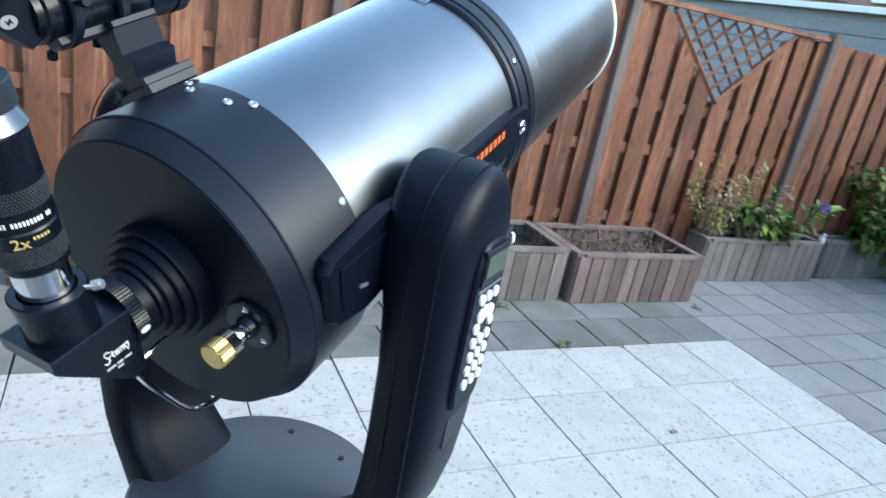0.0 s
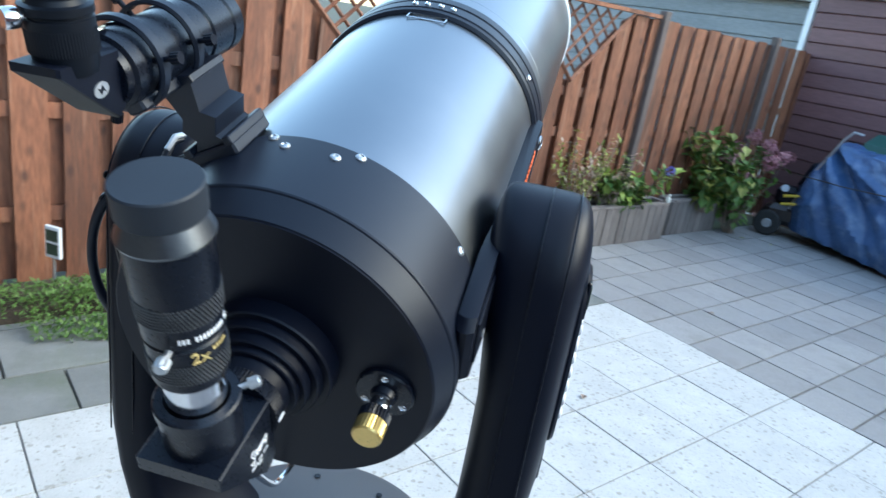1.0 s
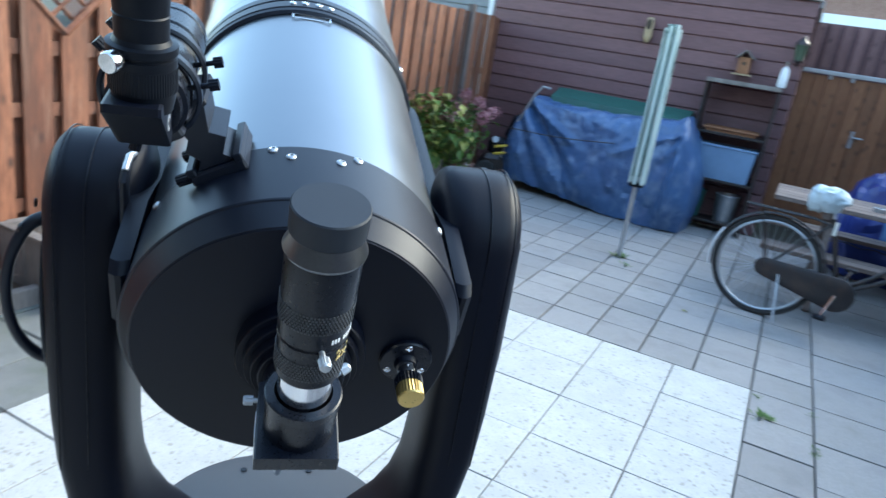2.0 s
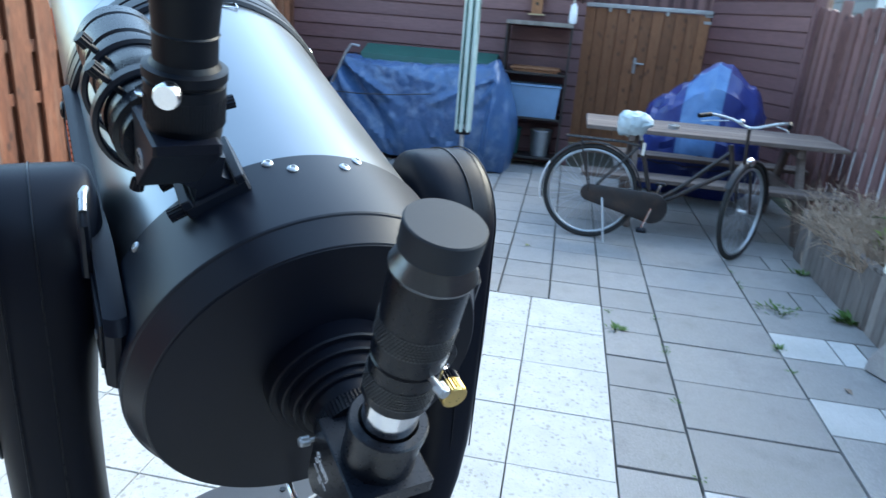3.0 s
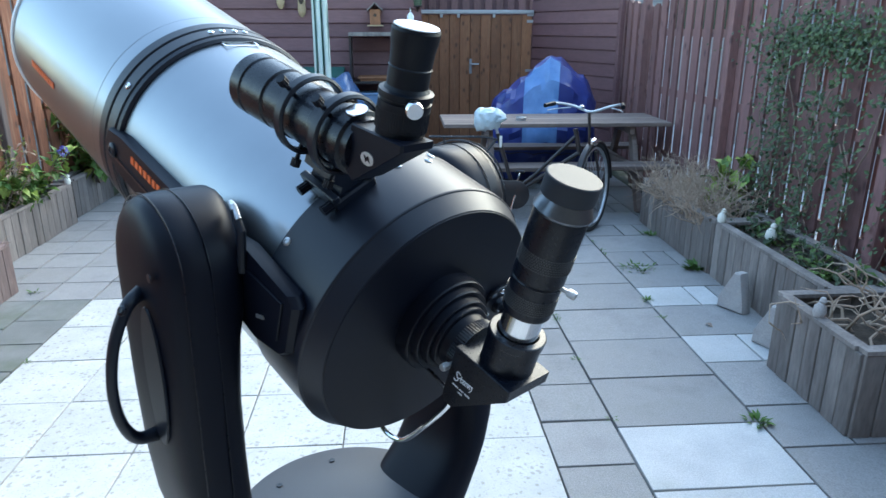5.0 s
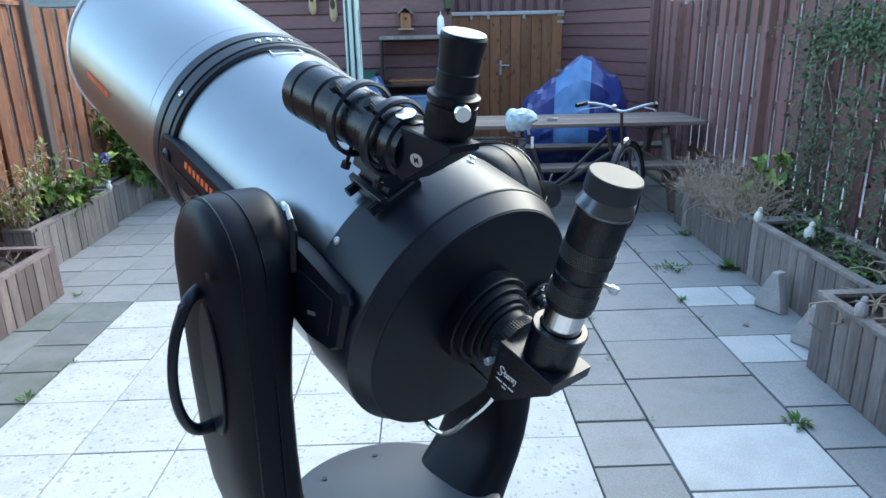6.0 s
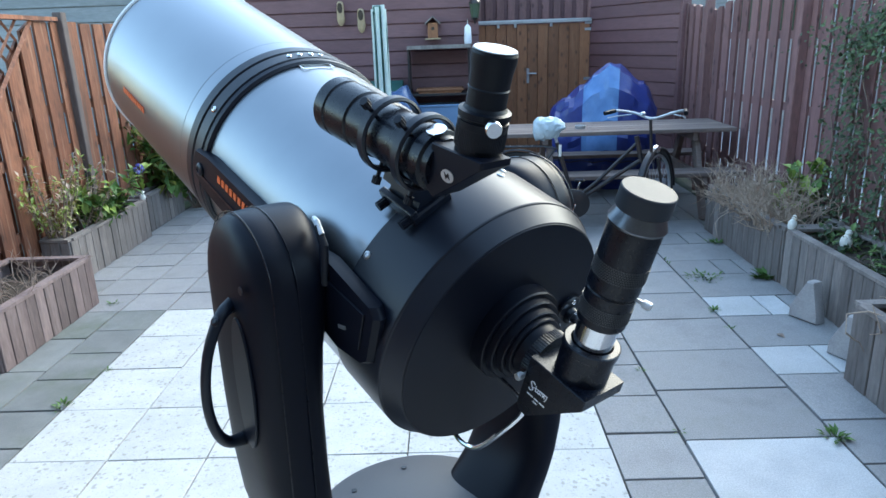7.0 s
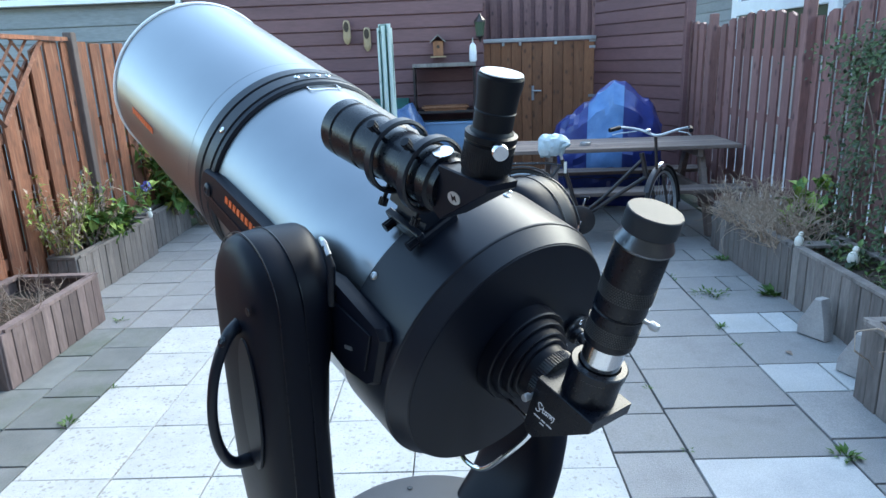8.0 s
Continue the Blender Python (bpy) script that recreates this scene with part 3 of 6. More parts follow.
# side rails that carry the tube, one on each side
for s in (-1, 1):
    poly = [(-0.076, -0.002), (-0.066, -0.012), (-0.020, -0.024), (0.03, -0.020), (0.34, -0.014), (0.380, -0.004), (0.392, 0.014), (0.380, 0.036), (0.34, 0.042), (0.10, 0.046), (0.055, 0.060), (0.02, 0.068), (-0.066, 0.062), (-0.076, 0.053)]
    m = TB @ Matrix(((0, 0, s, s * 0.150), (1, 0, 0, 0), (0, 1, 0, 0), (0, 0, 0, 1)))
    rail = part("side_rail", B().prism(poly, 0.017, m, ch=0.006), M_PLASTIC, scope, "black side rail with bevelled ends")
    slot = [(-0.058, 0.004), (-0.012, -0.008), (0.03, 0.004), (0.03, 0.046), (-0.058, 0.050)]
    part("rail_pad", B().prism(slot, 0.003, TB @ Matrix(((0, 0, s, s * 0.1665), (1, 0, 0, 0), (0, 1, 0, 0), (0, 0, 0, 1))), ch=0.001), M_PLASTIC, rail)
    # Solid pale bar: the brightness behind an open slit, put into its colour.
    part("slit", B().box((s * 0.1702, -0.026, 0.012), (0.0014, 0.014, 0.004), TB @ T(s * 0.170, -0.026, 0.012) @ rot("X", -25) @ T(-s * 0.170, 0.026, -0.012)), M_STEEL, rail, "pale bar painting the brightness seen through the rail end", smooth=0)
    part("rail_groove", B().box((s * 0.1675, 0.22, 0.006), (0.002, 0.26, 0.004), TB), M_GLOSS, rail, smooth=0)
    part("rail_screw", screw(B(), TB @ Vector((s * 0.167, 0.358, 0.014)), TB.to_3x3() @ Vector((s, 0, 0)), 0.010, 0.006), M_CHROME if s > 0 else M_SATIN, rail, "rail clamp screw")
    bb = B()
    for i in range(9):
        bb.box((s * 0.1675, 0.195 + i * 0.0125, 0.028), (0.0014, 0.0080, 0.0095), TB)
    part("lettering", bb, M_ORANGE, rail, "orange brand lettering as bars", smooth=0)


# fork arms
def arm_ring(s, z, sc, th, hc, dp, e=0.62, n=40):
    out = []
    for i in range(n):
        a = 2 * math.pi * i / n
        c, q = math.cos(a), math.sin(a)
        out.append((s * (sc + th / 2 * math.copysign(abs(c) ** e, c)), hc + dp / 2 * math.copysign(abs(q) ** e, q), PIVOT + z))
    return out if s > 0 else out[::-1]


ARM = []
for z, outer, inner, rear, front in ((-0.43, 0.165, 0.050, -0.012, 0.140), (-0.405, 0.180, 0.072, -0.010, 0.142), (-0.385, 0.192, 0.098, -0.008, 0.144), (-0.36, 0.206, 0.130, -0.006, 0.145), (-0.33, 0.221, 0.152, -0.004, 0.146), (-0.29, 0.236, 0.165, -0.001, 0.146),
                                     (-0.24, 0.247, 0.170, 0.001, 0.146), (-0.18, 0.2525, 0.171, 0.001, 0.146), (-0.10, 0.2545, 0.171, -0.002, 0.147), (-0.03, 0.2545, 0.165, -0.005, 0.149), (0.01, 0.2545, 0.156, -0.006, 0.150), (0.045, 0.2545, 0.152, -0.006, 0.150)):
    ARM.append((z, (outer + inner) / 2, outer - inner, (rear + front) / 2, front - rear))
for i in range(1, 10):
    q = i / 9 * math.pi / 2
    ARM.append((0.045 + 0.079 * math.sin(q), 0.2032 - 0.006 * (1 - math.cos(q)), 0.1025 * max(0.35, math.cos(q) ** 0.25) if i < 9 else 0.045, 0.0715, 0.153 * max(0.03, math.cos(q))))
arms = {}
for s in (-1, 1):
    arm = part("fork_arm", B().loft([arm_ring(s, *a) for a in ARM]), M_PLASTIC, scope, "curved black plastic fork arm")
    arms[s] = arm
    # the seam between the two shells
    for off in (0.022, -0.006):
        pts = [(s * (0.2110 + off), 0.0725 + 0.0790 * math.sin(radians(t)), PIVOT + 0.045 + 0.0795 * math.cos(radians(t))) for t in range(-90, 91, 6)]
        pts = [(s * (0.2110 + off), 0.074 - 0.0725, PIVOT - 0.24)] + pts + [(s * (0.2110 + off), 0.074 + 0.0725, PIVOT - 0.24)]
        part("seam", B().rod(pts, 0.0009, 5), M_GLOSS, arm)
part("hole", B().lathe([(0, 0.0045), (0.001, 0.0045), (0.001, 0.0)], 16, T(-0.2544, 0.022, PIVOT + 0.054) @ rot("Z", 90)), M_GLOSS, arms[-1], "small black screw hole")
# latch lever on the inside of the arm
for s in (-1,):
    lev = part("latch_lever", B().rod([(s * 0.170, 0.000, PIVOT + 0.045), (s * 0.170, -0.006, PIVOT + 0.090), (s * 0.169, 0.006, PIVOT + 0.108), (s * 0.166, 0.018, PIVOT + 0.110)], [0.005, 0.005, 0.004, 0.003], 10), M_SATIN, arms[s], "altitude clamp lever")
    part("lever_tip", B().rod([(s * 0.1695, -0.003, PIVOT + 0.101), (s * 0.168, 0.009, PIVOT + 0.1125), (s * 0.165, 0.020, PIVOT + 0.114)], [0.003, 0.0036, 0.003], 10), M_STEEL, lev, "worn pale lever tip")
# carrying handle and its recess on one arm
pts = [(-0.250, 0.058, PIVOT + 0.030), (-0.270, 0.048, PIVOT + 0.022), (-0.288, 0.047, PIVOT - 0.014), (-0.295, 0.051, PIVOT - 0.060), (-0.290, 0.059, PIVOT - 0.104), (-0.274, 0.070, PIVOT - 0.136), (-0.250, 0.072, PIVOT - 0.142)]
h = part("carry_handle", B().rod(flowing(pts, 5), [0.0055 + 0.003 * abs(i / 15 - 1) ** 2 for i in range(31)], 12), M_SATIN, arms[-1], "curved black carrying handle")
part("handle_screw", screw(B(), (-0.2760, 0.045, PIVOT + 0.020), (-0.8, -0.2, 0.5), 0.006, 0.004), M_GLOSS, h)
part("recess_plate", B().prism(arc(0.022, 0.080, 28, 0, 360)[:-1], 0.0035, T(-0.2520, 0.046, PIVOT - 0.062) @ Matrix(((0, 0, -1, 0), (1, 0, 0, 0), (0, 1, 0, 0), (0, 0, 0, 1))), ch=0.0015), M_SATIN, arms[-1], "dark oval recess plate")

# hand control in the other arm
hc = part("hand_control", B().loft([[(x, y, z) for x, y, z in [(0.2470 + d, 0.074 + w * math.copysign(abs(math.cos(a)) ** 0.5, math.cos(a)), PIVOT - 0.045 + h_ * math.copysign(abs(math.sin(a)) ** 0.5, math.sin(a))) for a in [2 * math.pi * i / 28 for i in range(28)]]]
                                     for d, w, h_ in ((0.0, 0.040, 0.100), (0.0085, 0.039, 0.099), (0.0115, 0.036, 0.096))]), M_PLASTIC, arms[1], "hand control with white rubber keys")
part("screen_frame", B().box((0.2585, 0.074, PIVOT + 0.026), (0.004, 0.062, 0.040), ch=0.0015), M_GLOSS, hc, smooth=0)
part("screen", B().box((0.2605, 0.074, PIVOT + 0.028), (0.002, 0.050, 0.024)), M_SCREEN, hc, "greenish display", smooth=0)
part("divider", B().box((0.2592, 0.074, PIVOT + 0.002), (0.0015, 0.060, 0.0015)), M_STEEL, hc, smooth=0)
km = B().lathe([(0, 0.0062), (0.003, 0.0062), (0.0042, 0.005), (0.0045, 0.0)], 14).mesh("key", M_KEY)
for r in range(7):
    for c in range(3):
        if r == 1 and c != 1 or r == 2 and c == 1:
            continue
        piece("key", km, hc, T(0.2580, 0.056 + 0.018 * c, PIVOT - 0.009 - 0.0165 * r) @ rot("Z", -90))
km2 = B().prism(arc(0.008, 0.0105, 14, 0, 360)[:-1], 0.004, None, ch=0.001).mesh("key", M_KEY)
for c in (0, 1):
    piece("key", km2, hc, T(0.2580, 0.0635 + 0.021 * c, PIVOT - 0.029) @ rot("Y", 90))
part("cradle", B().box((0.2455, 0.074, PIVOT - 0.170), (0.016, 0.060, 0.05), ch=0.006), M_SATIN, arms[1], "hand control cradle", smooth=0)
part("thumb_key", screw(B(), (0.246, 0.146, PIVOT + 0.034), (0.8, 0.6, 0), 0.007, 0.006), M_KEY, arms[1], "white round knob")

# turntable and drive base
AZ = T(0, 0.082, 0.034)
base = part("turntable", B().lathe([(0.735, 0.02), (0.735, 0.165), (0.745, 0.172), (0.815, 0.172), (0.829, 0.166), (0.835, 0.155), (0.8365, 0.02)], 96, AZ @ rot("X", 90)), M_GREY, scope, "dark grey domed turntable")
# Black discs on the plate paint the shade inside its bolt holes.
for ang in (20, 65, 110, 155, 200, 245, 290, 335):
    part("bolt_hole", B().lathe([(0.0, 0.0045), (0.0012, 0.0045), (0.0012, 0.0)], 12, AZ @ T(0.125 * math.cos(radians(ang)), 0.125 * math.sin(radians(ang)), 0.8358) @ rot("X", 90)), M_GLOSS, base)
part("drive_base", B().lathe([(0.66, 0.02), (0.66, 0.155), (0.67, 0.175), (0.735, 0.178), (0.735, 0.02)], 96, AZ @ rot("X", 90)), M_SATIN, scope)
part("tripod_hub", B().lathe([(0.57, 0.02), (0.57, 0.06), (0.60, 0.09), (0.66, 0.11), (0.66, 0.02)], 48, AZ @ rot("X", 90)), M_STEEL, scope)
for k in range(3):
    a = radians(90 + 120 * k)
    d = Vector((math.cos(a), math.sin(a), 0))
    p0, p1 = Vector((0, 0.082, 0.655)) + d * 0.085, Vector((0, 0.082, 0.0)) + d * 0.34
    leg = part("tripod_leg", B().rod([p0, p1], 0.025, 16), M_STEEL, scope, "tubular steel tripod leg")
    part("foot", B().rod([p1 + Vector((0, 0, 0.05)) - d * 0.02, p1 + Vector((0, 0, 0.0))], [0.03, 0.03], 16), M_RUBBER, leg)

# visual back, diagonal and eyepiece
VB = TB @ T(0.004, 0, 0.010)
vb = part("visual_back", B().lathe([(-0.106, 0.0591), (-0.1250, 0.0587), (-0.1268, 0.0577), (-0.1262, 0.0520), (-0.1335, 0.0513), (-0.1350, 0.0503), (-0.1342, 0.0450), (-0.1425, 0.0444), (-0.1440, 0.0433), (-0.1432, 0.0387), (-0.1480, 0.0381), (-0.1490, 0.0370), (-0.1490, 0.0330), (-0.158, 0.0315), (-0.161, 0.0315), (-0.161, 0.0000)][::-1], 64, VB), M_PLASTIC, scope, "stepped black rear port", smooth=20)
bb = B()
knurled(bb, -0.1735, -0.160, 0.0335, 64, VB, 0.0007)
lock = part("lock_ring", bb, M_GLOSS, vb, "ribbed lock ring", smooth=0)
part("ring_mark", B().prism(arc(0.0032, 0.0052, 18, 0, 360)[:-1], 0.0008, VB @ rot("Y", 8) @ T(0.0333, -0.1665, 0) @ rot("Y", 90)), M_WHITE, lock, "small pale oval mark")
dg = part("diagonal", B().prism([(-0.171, 0.0300), (-0.171, -0.036), (-0.177, -0.042), (-0.187, -0.042), (-0.2465, 0.0165), (-0.2465, 0.0300)], 0.064, TB @ Matrix(((0, 0, 1, -0.032), (1, 0, 0, 0), (0, 1, 0, 0), (0, 0, 0, 1))), ch=0.0012), M_GLOSS, scope, "black star diagonal with a slanted mirror plate", smooth=20)
# the maker's mark on both cheeks: a scrawl over two lines of small print
for s in (-1, 1):
    def mark(u, v):
        return TB @ Vector((s * 0.0322, -0.194 + s * u * 0.75, v * 0.75 - 0.004))
    b_ = B()
    for line in ([(-0.0090, 0.0060), (-0.0130, 0.0085), (-0.0165, 0.0060), (-0.0140, 0.0010), (-0.0110, -0.0040), (-0.0150, -0.0075), (-0.0185, -0.0050)],
                 [(-0.0120, -0.0010), (-0.0050, 0.0020), (0.0160, 0.0035)], [(-0.0065, 0.0060), (-0.0060, -0.0025), (-0.0035, -0.0030)],
                 [(-0.0010, 0.0012), (-0.0025, -0.0020), (0.0008, -0.0028), (0.0015, 0.0010), (0.0020, -0.0030)], [(0.0045, 0.0010), (0.0045, -0.0030)],
                 [(0.0070, 0.0040), (0.0080, -0.0028), (0.0100, 0.0018), (0.0115, -0.0028)], [(0.0140, 0.0030), (0.0150, -0.0010), (0.0125, -0.0070)]):
        b_.rod([mark(p.x, p.y + 0.004) for p in flowing([(u, v, 0) for u, v in line], 4)], 0.00055, 5)
    part("lettering", b_, M_WHITE, dg, "white scrawled maker's mark")
    b_ = B()
    for i in range(17):
        if i not in (6, 11):
            b_.box((s * 0.0321, -0.194 + s * 0.8 * (-0.0165 + i * 0.0019), -0.0125), (0.0006, 0.0013, 0.0015), TB)
    for i in range(4):
        b_.box((s * 0.0321, -0.194 + s * 0.8 * (-0.0040 + i * 0.0019), -0.0170), (0.0006, 0.0013, 0.0014), TB)
    part("lettering", b_, M_WHITE, dg, "small unreadable white print", smooth=0)
EY = TB @ T(0.001, -0.2130, -0.0042) @ rot("X", 90)     # eyepiece: y runs up out of the diagonal
holder = part("eyepiece_holder", B().lathe([(0.033, 0.0), (0.033, 0.0280), (0.0645, 0.0280), (0.0655, 0.0292), (0.0735, 0.0295), (0.0745, 0.0282), (0.0745, 0.0222), (0.055, 0.0222)], 48, EY), M_GLOSS, dg)


def thumb(parent, at, out, label="dull steel thumb screw"):
    m = between(TB @ Vector(at), TB @ (Vector(at) + Vector(out)))
    b_ = B().lathe([(0, 0.0022), (0.008, 0.0022), (0.008, 0.0018)], 12, m)
    knurled(b_, 0.008, 0.0150, 0.0043, 20, m, 0.0003)
    b_.lathe([(0.0150, 0.0040), (0.0163, 0.0034), (0.0163, 0.0)], 14, m)
    part("thumb_screw", b_, M_STEEL, parent, label)


thumb(dg, (-0.0275, -0.1700, 0.0050), (-1, 0, 0))
thumb(dg, (0.023, -0.198, 0.068), (0.75, 0.5, 0.25))
part("barrel", B().lathe([(0.070, 0.0206), (0.1035, 0.0206), (0.1035, 0.0)], 48, EY), M_CHROME, scope, "polished eyepiece barrel")
ep = part("eyepiece", B().lathe([(0.101, 0.0195), (0.102, 0.0238), (0.104, 0.0246), (0.138, 0.0246), (0.139, 0.0252), (0.1405, 0.0242), (0.142, 0.0252), (0.154, 0.0252), (0.174, 0.0256), (0.204, 0.0258), (0.2115, 0.0252), (0.212, 0.0)], 64, EY), M_GLOSS, scope, "long two-inch eyepiece with an extension barrel", smooth=20)
part("collar", B().lathe([(0.2100, 0.0256), (0.2115, 0.0272), (0.2135, 0.0278), (0.2255, 0.0226), (0.2265, 0.0)], 64, EY), M_DARKMETAL, ep, "glossy bevelled collar", smooth=16)
part("cap", B().lathe([(0.2255, 0.020), (0.2260, 0.0244), (0.2270, 0.0252), (0.2448, 0.0254), (0.2459, 0.0245), (0.2459, 0.0)], 64, EY), M_CAP, ep, "flat black rubber cap", smooth=16)
for y0, y1, r in ((0.157, 0.174, 0.0258), (0.110, 0.127, 0.0250)):
    bb = B()
    rows = int((y1 - y0) / 0.0024)
    for i in range(rows):
        for j in range(64):
            a = 2 * math.pi * (j + 0.5 * (i % 2)) / 64
            bb.box((0, y0 + 0.0012 + i * 0.0024, r), (0.0015, 0.0014, 0.0008), EY @ rot("Y", math.degrees(a)))
    tagged(part("grip", bb, M_KNURL, ep, "knurled grip, studs painted lighter for caught light", smooth=0), kind="stuff")
thumb(ep, (0.006, -0.2365, 0.1366), (0.2, -1, 0))
# print on the eyepiece, facing the right-hand side
bb = B()
for i in range(16):
    if i not in (3, 13):
        bb.box((0, 0.1485, 0.02535), (0.0015, 0.0036, 0.0006), EY @ rot("Y", 28 + i * 5.6))
part("lettering", bb, M_WHITE, ep, "small white print as bars", smooth=0)
bb = B()
for i in range(5):
    bb.box((0, 0.1345, 0.02475), (0.0016, 0.0022, 0.0006), EY @ rot("Y", 74 + i * 6.0))
part("lettering", bb, M_GOLDPRINT, ep, "small gold print as bars", smooth=0)
txt = bpy.data.curves.new("two_x", "FONT")
txt.body, txt.size, txt.extrude = "2x", 0.0125, 0.0003
txt.align_x = "CENTER"
tob = new("text", txt)
bpy.context.view_layer.update()
tme = bpy.data.meshes.new_from_object(tob.evaluated_get(bpy.context.evaluated_depsgraph_get()))
bpy.data.objects.remove(tob)
tme.materials.clear()
tme.materials.append(M_GOLDPRINT)
tm = new("lettering", tme)
tm.parent = ep
tm.matrix_basis = EY @ rot("Y", 52) @ T(0, 0.1285, 0.0250)
tagged(tm, "gold 2x marking")

# focuser
FO = TB @ T(0.105, -0.1090, -0.001) @ rot("Z", 180)
fo = part("focuser", B().lathe([(0.0, 0.026), (0.004, 0.026), (0.0055, 0.0245), (0.006, 0.012), (0.012, 0.0105), (0.013, 0.0085), (0.030, 0.008), (0.030, 0.0)], 40, FO), M_GLOSS, scope, "focusing shaft on a round boss")
for a in (90, 210, 330):
    part("screw", screw(B(), FO @ Vector((0.0195 * math.cos(radians(a)), 0.005, 0.0195 * math.sin(radians(a)))), FO.to_3x3() @ Vector((0, 1, 0)), 0.0035, 0.003), M_CHROME, fo)
part("shaft", B().lathe([(0.012, 0.0088), (0.015, 0.0095), (0.026, 0.0095), (0.028, 0.0085), (0.028, 0.0)], 24, FO), M_CHROME, fo, "bright metal shaft")
bb = B()
knurled(bb, 0.026, 0.036, 0.0135, 26, FO, 0.0012)
part("knob", bb, M_GLOSS, fo, "ribbed black knob", smooth=0)
bb = B()
knurled(bb, 0.036, 0.0495, 0.0128, 26, FO, 0.0007)
bb.lathe([(0.0495, 0.0126), (0.051, 0.0115), (0.0512, 0.0)], 26, FO)
part("knob_cap", bb, M_GOLD, fo, "gold ribbed cap", smooth=0)

# bent wire loop under the cell
pts = [(0, -0.060, -0.155), (0, -0.064, -0.184), (-0.003, -0.085, -0.192), (-0.004, -0.116, -0.177), (-0.004, -0.142, -0.128), (-0.003, -0.162, -0.080), (-0.002, -0.162, -0.066), (0, -0.150, -0.060), (0, -0.118, -0.058)]
part("wire_loop", B().rod(flowing(pts), 0.0032, 10, TB), M_CHROME, scope, "bent polished steel loop")

# finder scope
FI = TB @ T(-0.127, -0.1118, 0.2275) @ rot("Z", 2.1) @ rot("X", -3.65) @ T(0, 0.112, 0)
fi = part("finder_tube", B().lathe([(-0.0900, 0.0), (-0.0900, 0.0240), (-0.0835, 0.0250), (-0.0819, 0.0285), (-0.0706, 0.0290), (-0.0689, 0.0275), (-0.0560, 0.0275), (-0.0545, 0.0295), (-0.0415, 0.0295), (-0.0399, 0.0282), (0.0006, 0.0270), (0.0022, 0.0285), (0.0233, 0.0290), (0.0249, 0.0275), (0.0282, 0.0275), (0.0298, 0.0295), (0.0597, 0.0300),
                                    (0.0613, 0.0285), (0.0637, 0.0285), (0.0653, 0.0300), (0.0799, 0.0300), (0.0815, 0.0285), (0.0815, 0.025), (0.0475, 0.022)], 64, FI), M_GLOSS, scope, "glossy black finder scope", smooth=20)
part("lens", B().lathe([(0.070, 0.0), (0.070, 0.0255), (0.072, 0.0255), (0.075, 0.012), (0.076, 0.0)], 32, FI), M_SCREEN, fi, "coated objective lens")
for ya in (-0.010, -0.060):
    rg = part("finder_ring", B().lathe([(-0.0050, 0.0330), (-0.0055, 0.0345), (-0.0040, 0.0370), (0.0040, 0.0370), (0.0055, 0.0345), (0.0050, 0.0330), (-0.0050, 0.0330)], 64, FI @ T(0, ya, 0), caps=False), M_SATIN, fi, "black mounting ring")
    for ang in (-45, 75, 195):
        d = Vector((math.sin(radians(ang)), 0, math.cos(radians(ang))))
        m = FI @ T(0, ya, 0) @ between((d * 0.0255), (d * 0.07))
        b_ = B().lathe([(0, 0.0022), (0.018, 0.0022), (0.018, 0.0018)], 10, m)
        knurled(b_, 0.0175, 0.0250, 0.0046, 12, m, 0.0006)
        part("thumb_screw", b_, M_PLASTIC, rg, smooth=0)
part("finder_badge", B().lathe([(0, 0.0092), (0.0012, 0.0092), (0.0012, 0.0)], 20, FI @ T(-0.006, -0.078, 0.0285) @ rot("Y", -18) @ rot("X", 90)), M_CHROME, fi, "round silver badge")
# bracket from the cell up to the rings
ang = -29.5
BR = TB @ rot("Y", ang) @ T(0, -0.004, R)
br = part("bracket_shoe", B().box((0, 0, 0.003), (0.052, 0.060, 0.012), BR, ch=0.002).box((0.022, 0, 0.011), (0.008, 0.060, 0.008), BR, ch=0.001).box((-0.022, 0, 0.011), (0.008, 0.060, 0.008), BR, ch=0.001), M_SATIN, scope, "black finder shoe", smooth=0)
part("dovetail", B().prism([(-0.016, 0.0), (0.017, 0.0), (0.011, 0.008), (0.021, 0.022), (0.010, 0.031), (0.018, 0.054), (0.021, 0.055), (0.021, 0.060), (0.006, 0.064), (-0.014, 0.060), (-0.010, 0.030), (-0.018, 0.020), (-0.010, 0.008)], 0.050, BR @ Matrix(((1, 0, 0, 0), (0, 0, -1, 0.025), (0, 1, 0, 0.009), (0, 0, 0, 1))), ch=0.001), M_SATIN, br, smooth=0)
part("ring_bar", B().box((0, -0.026, 0.068), (0.018, 0.095, 0.010), BR, ch=0.002), M_SATIN, br, smooth=0)
for ya in (-0.024, 0.018):
    b_ = B()
    knurled(b_, 0.0, 0.012, 0.0055, 12, BR @ T(-0.026, ya, 0.006) @ rot("Z", 90), 0.0007)
    part("thumb_screw", b_, M_PLASTIC, br, smooth=0)
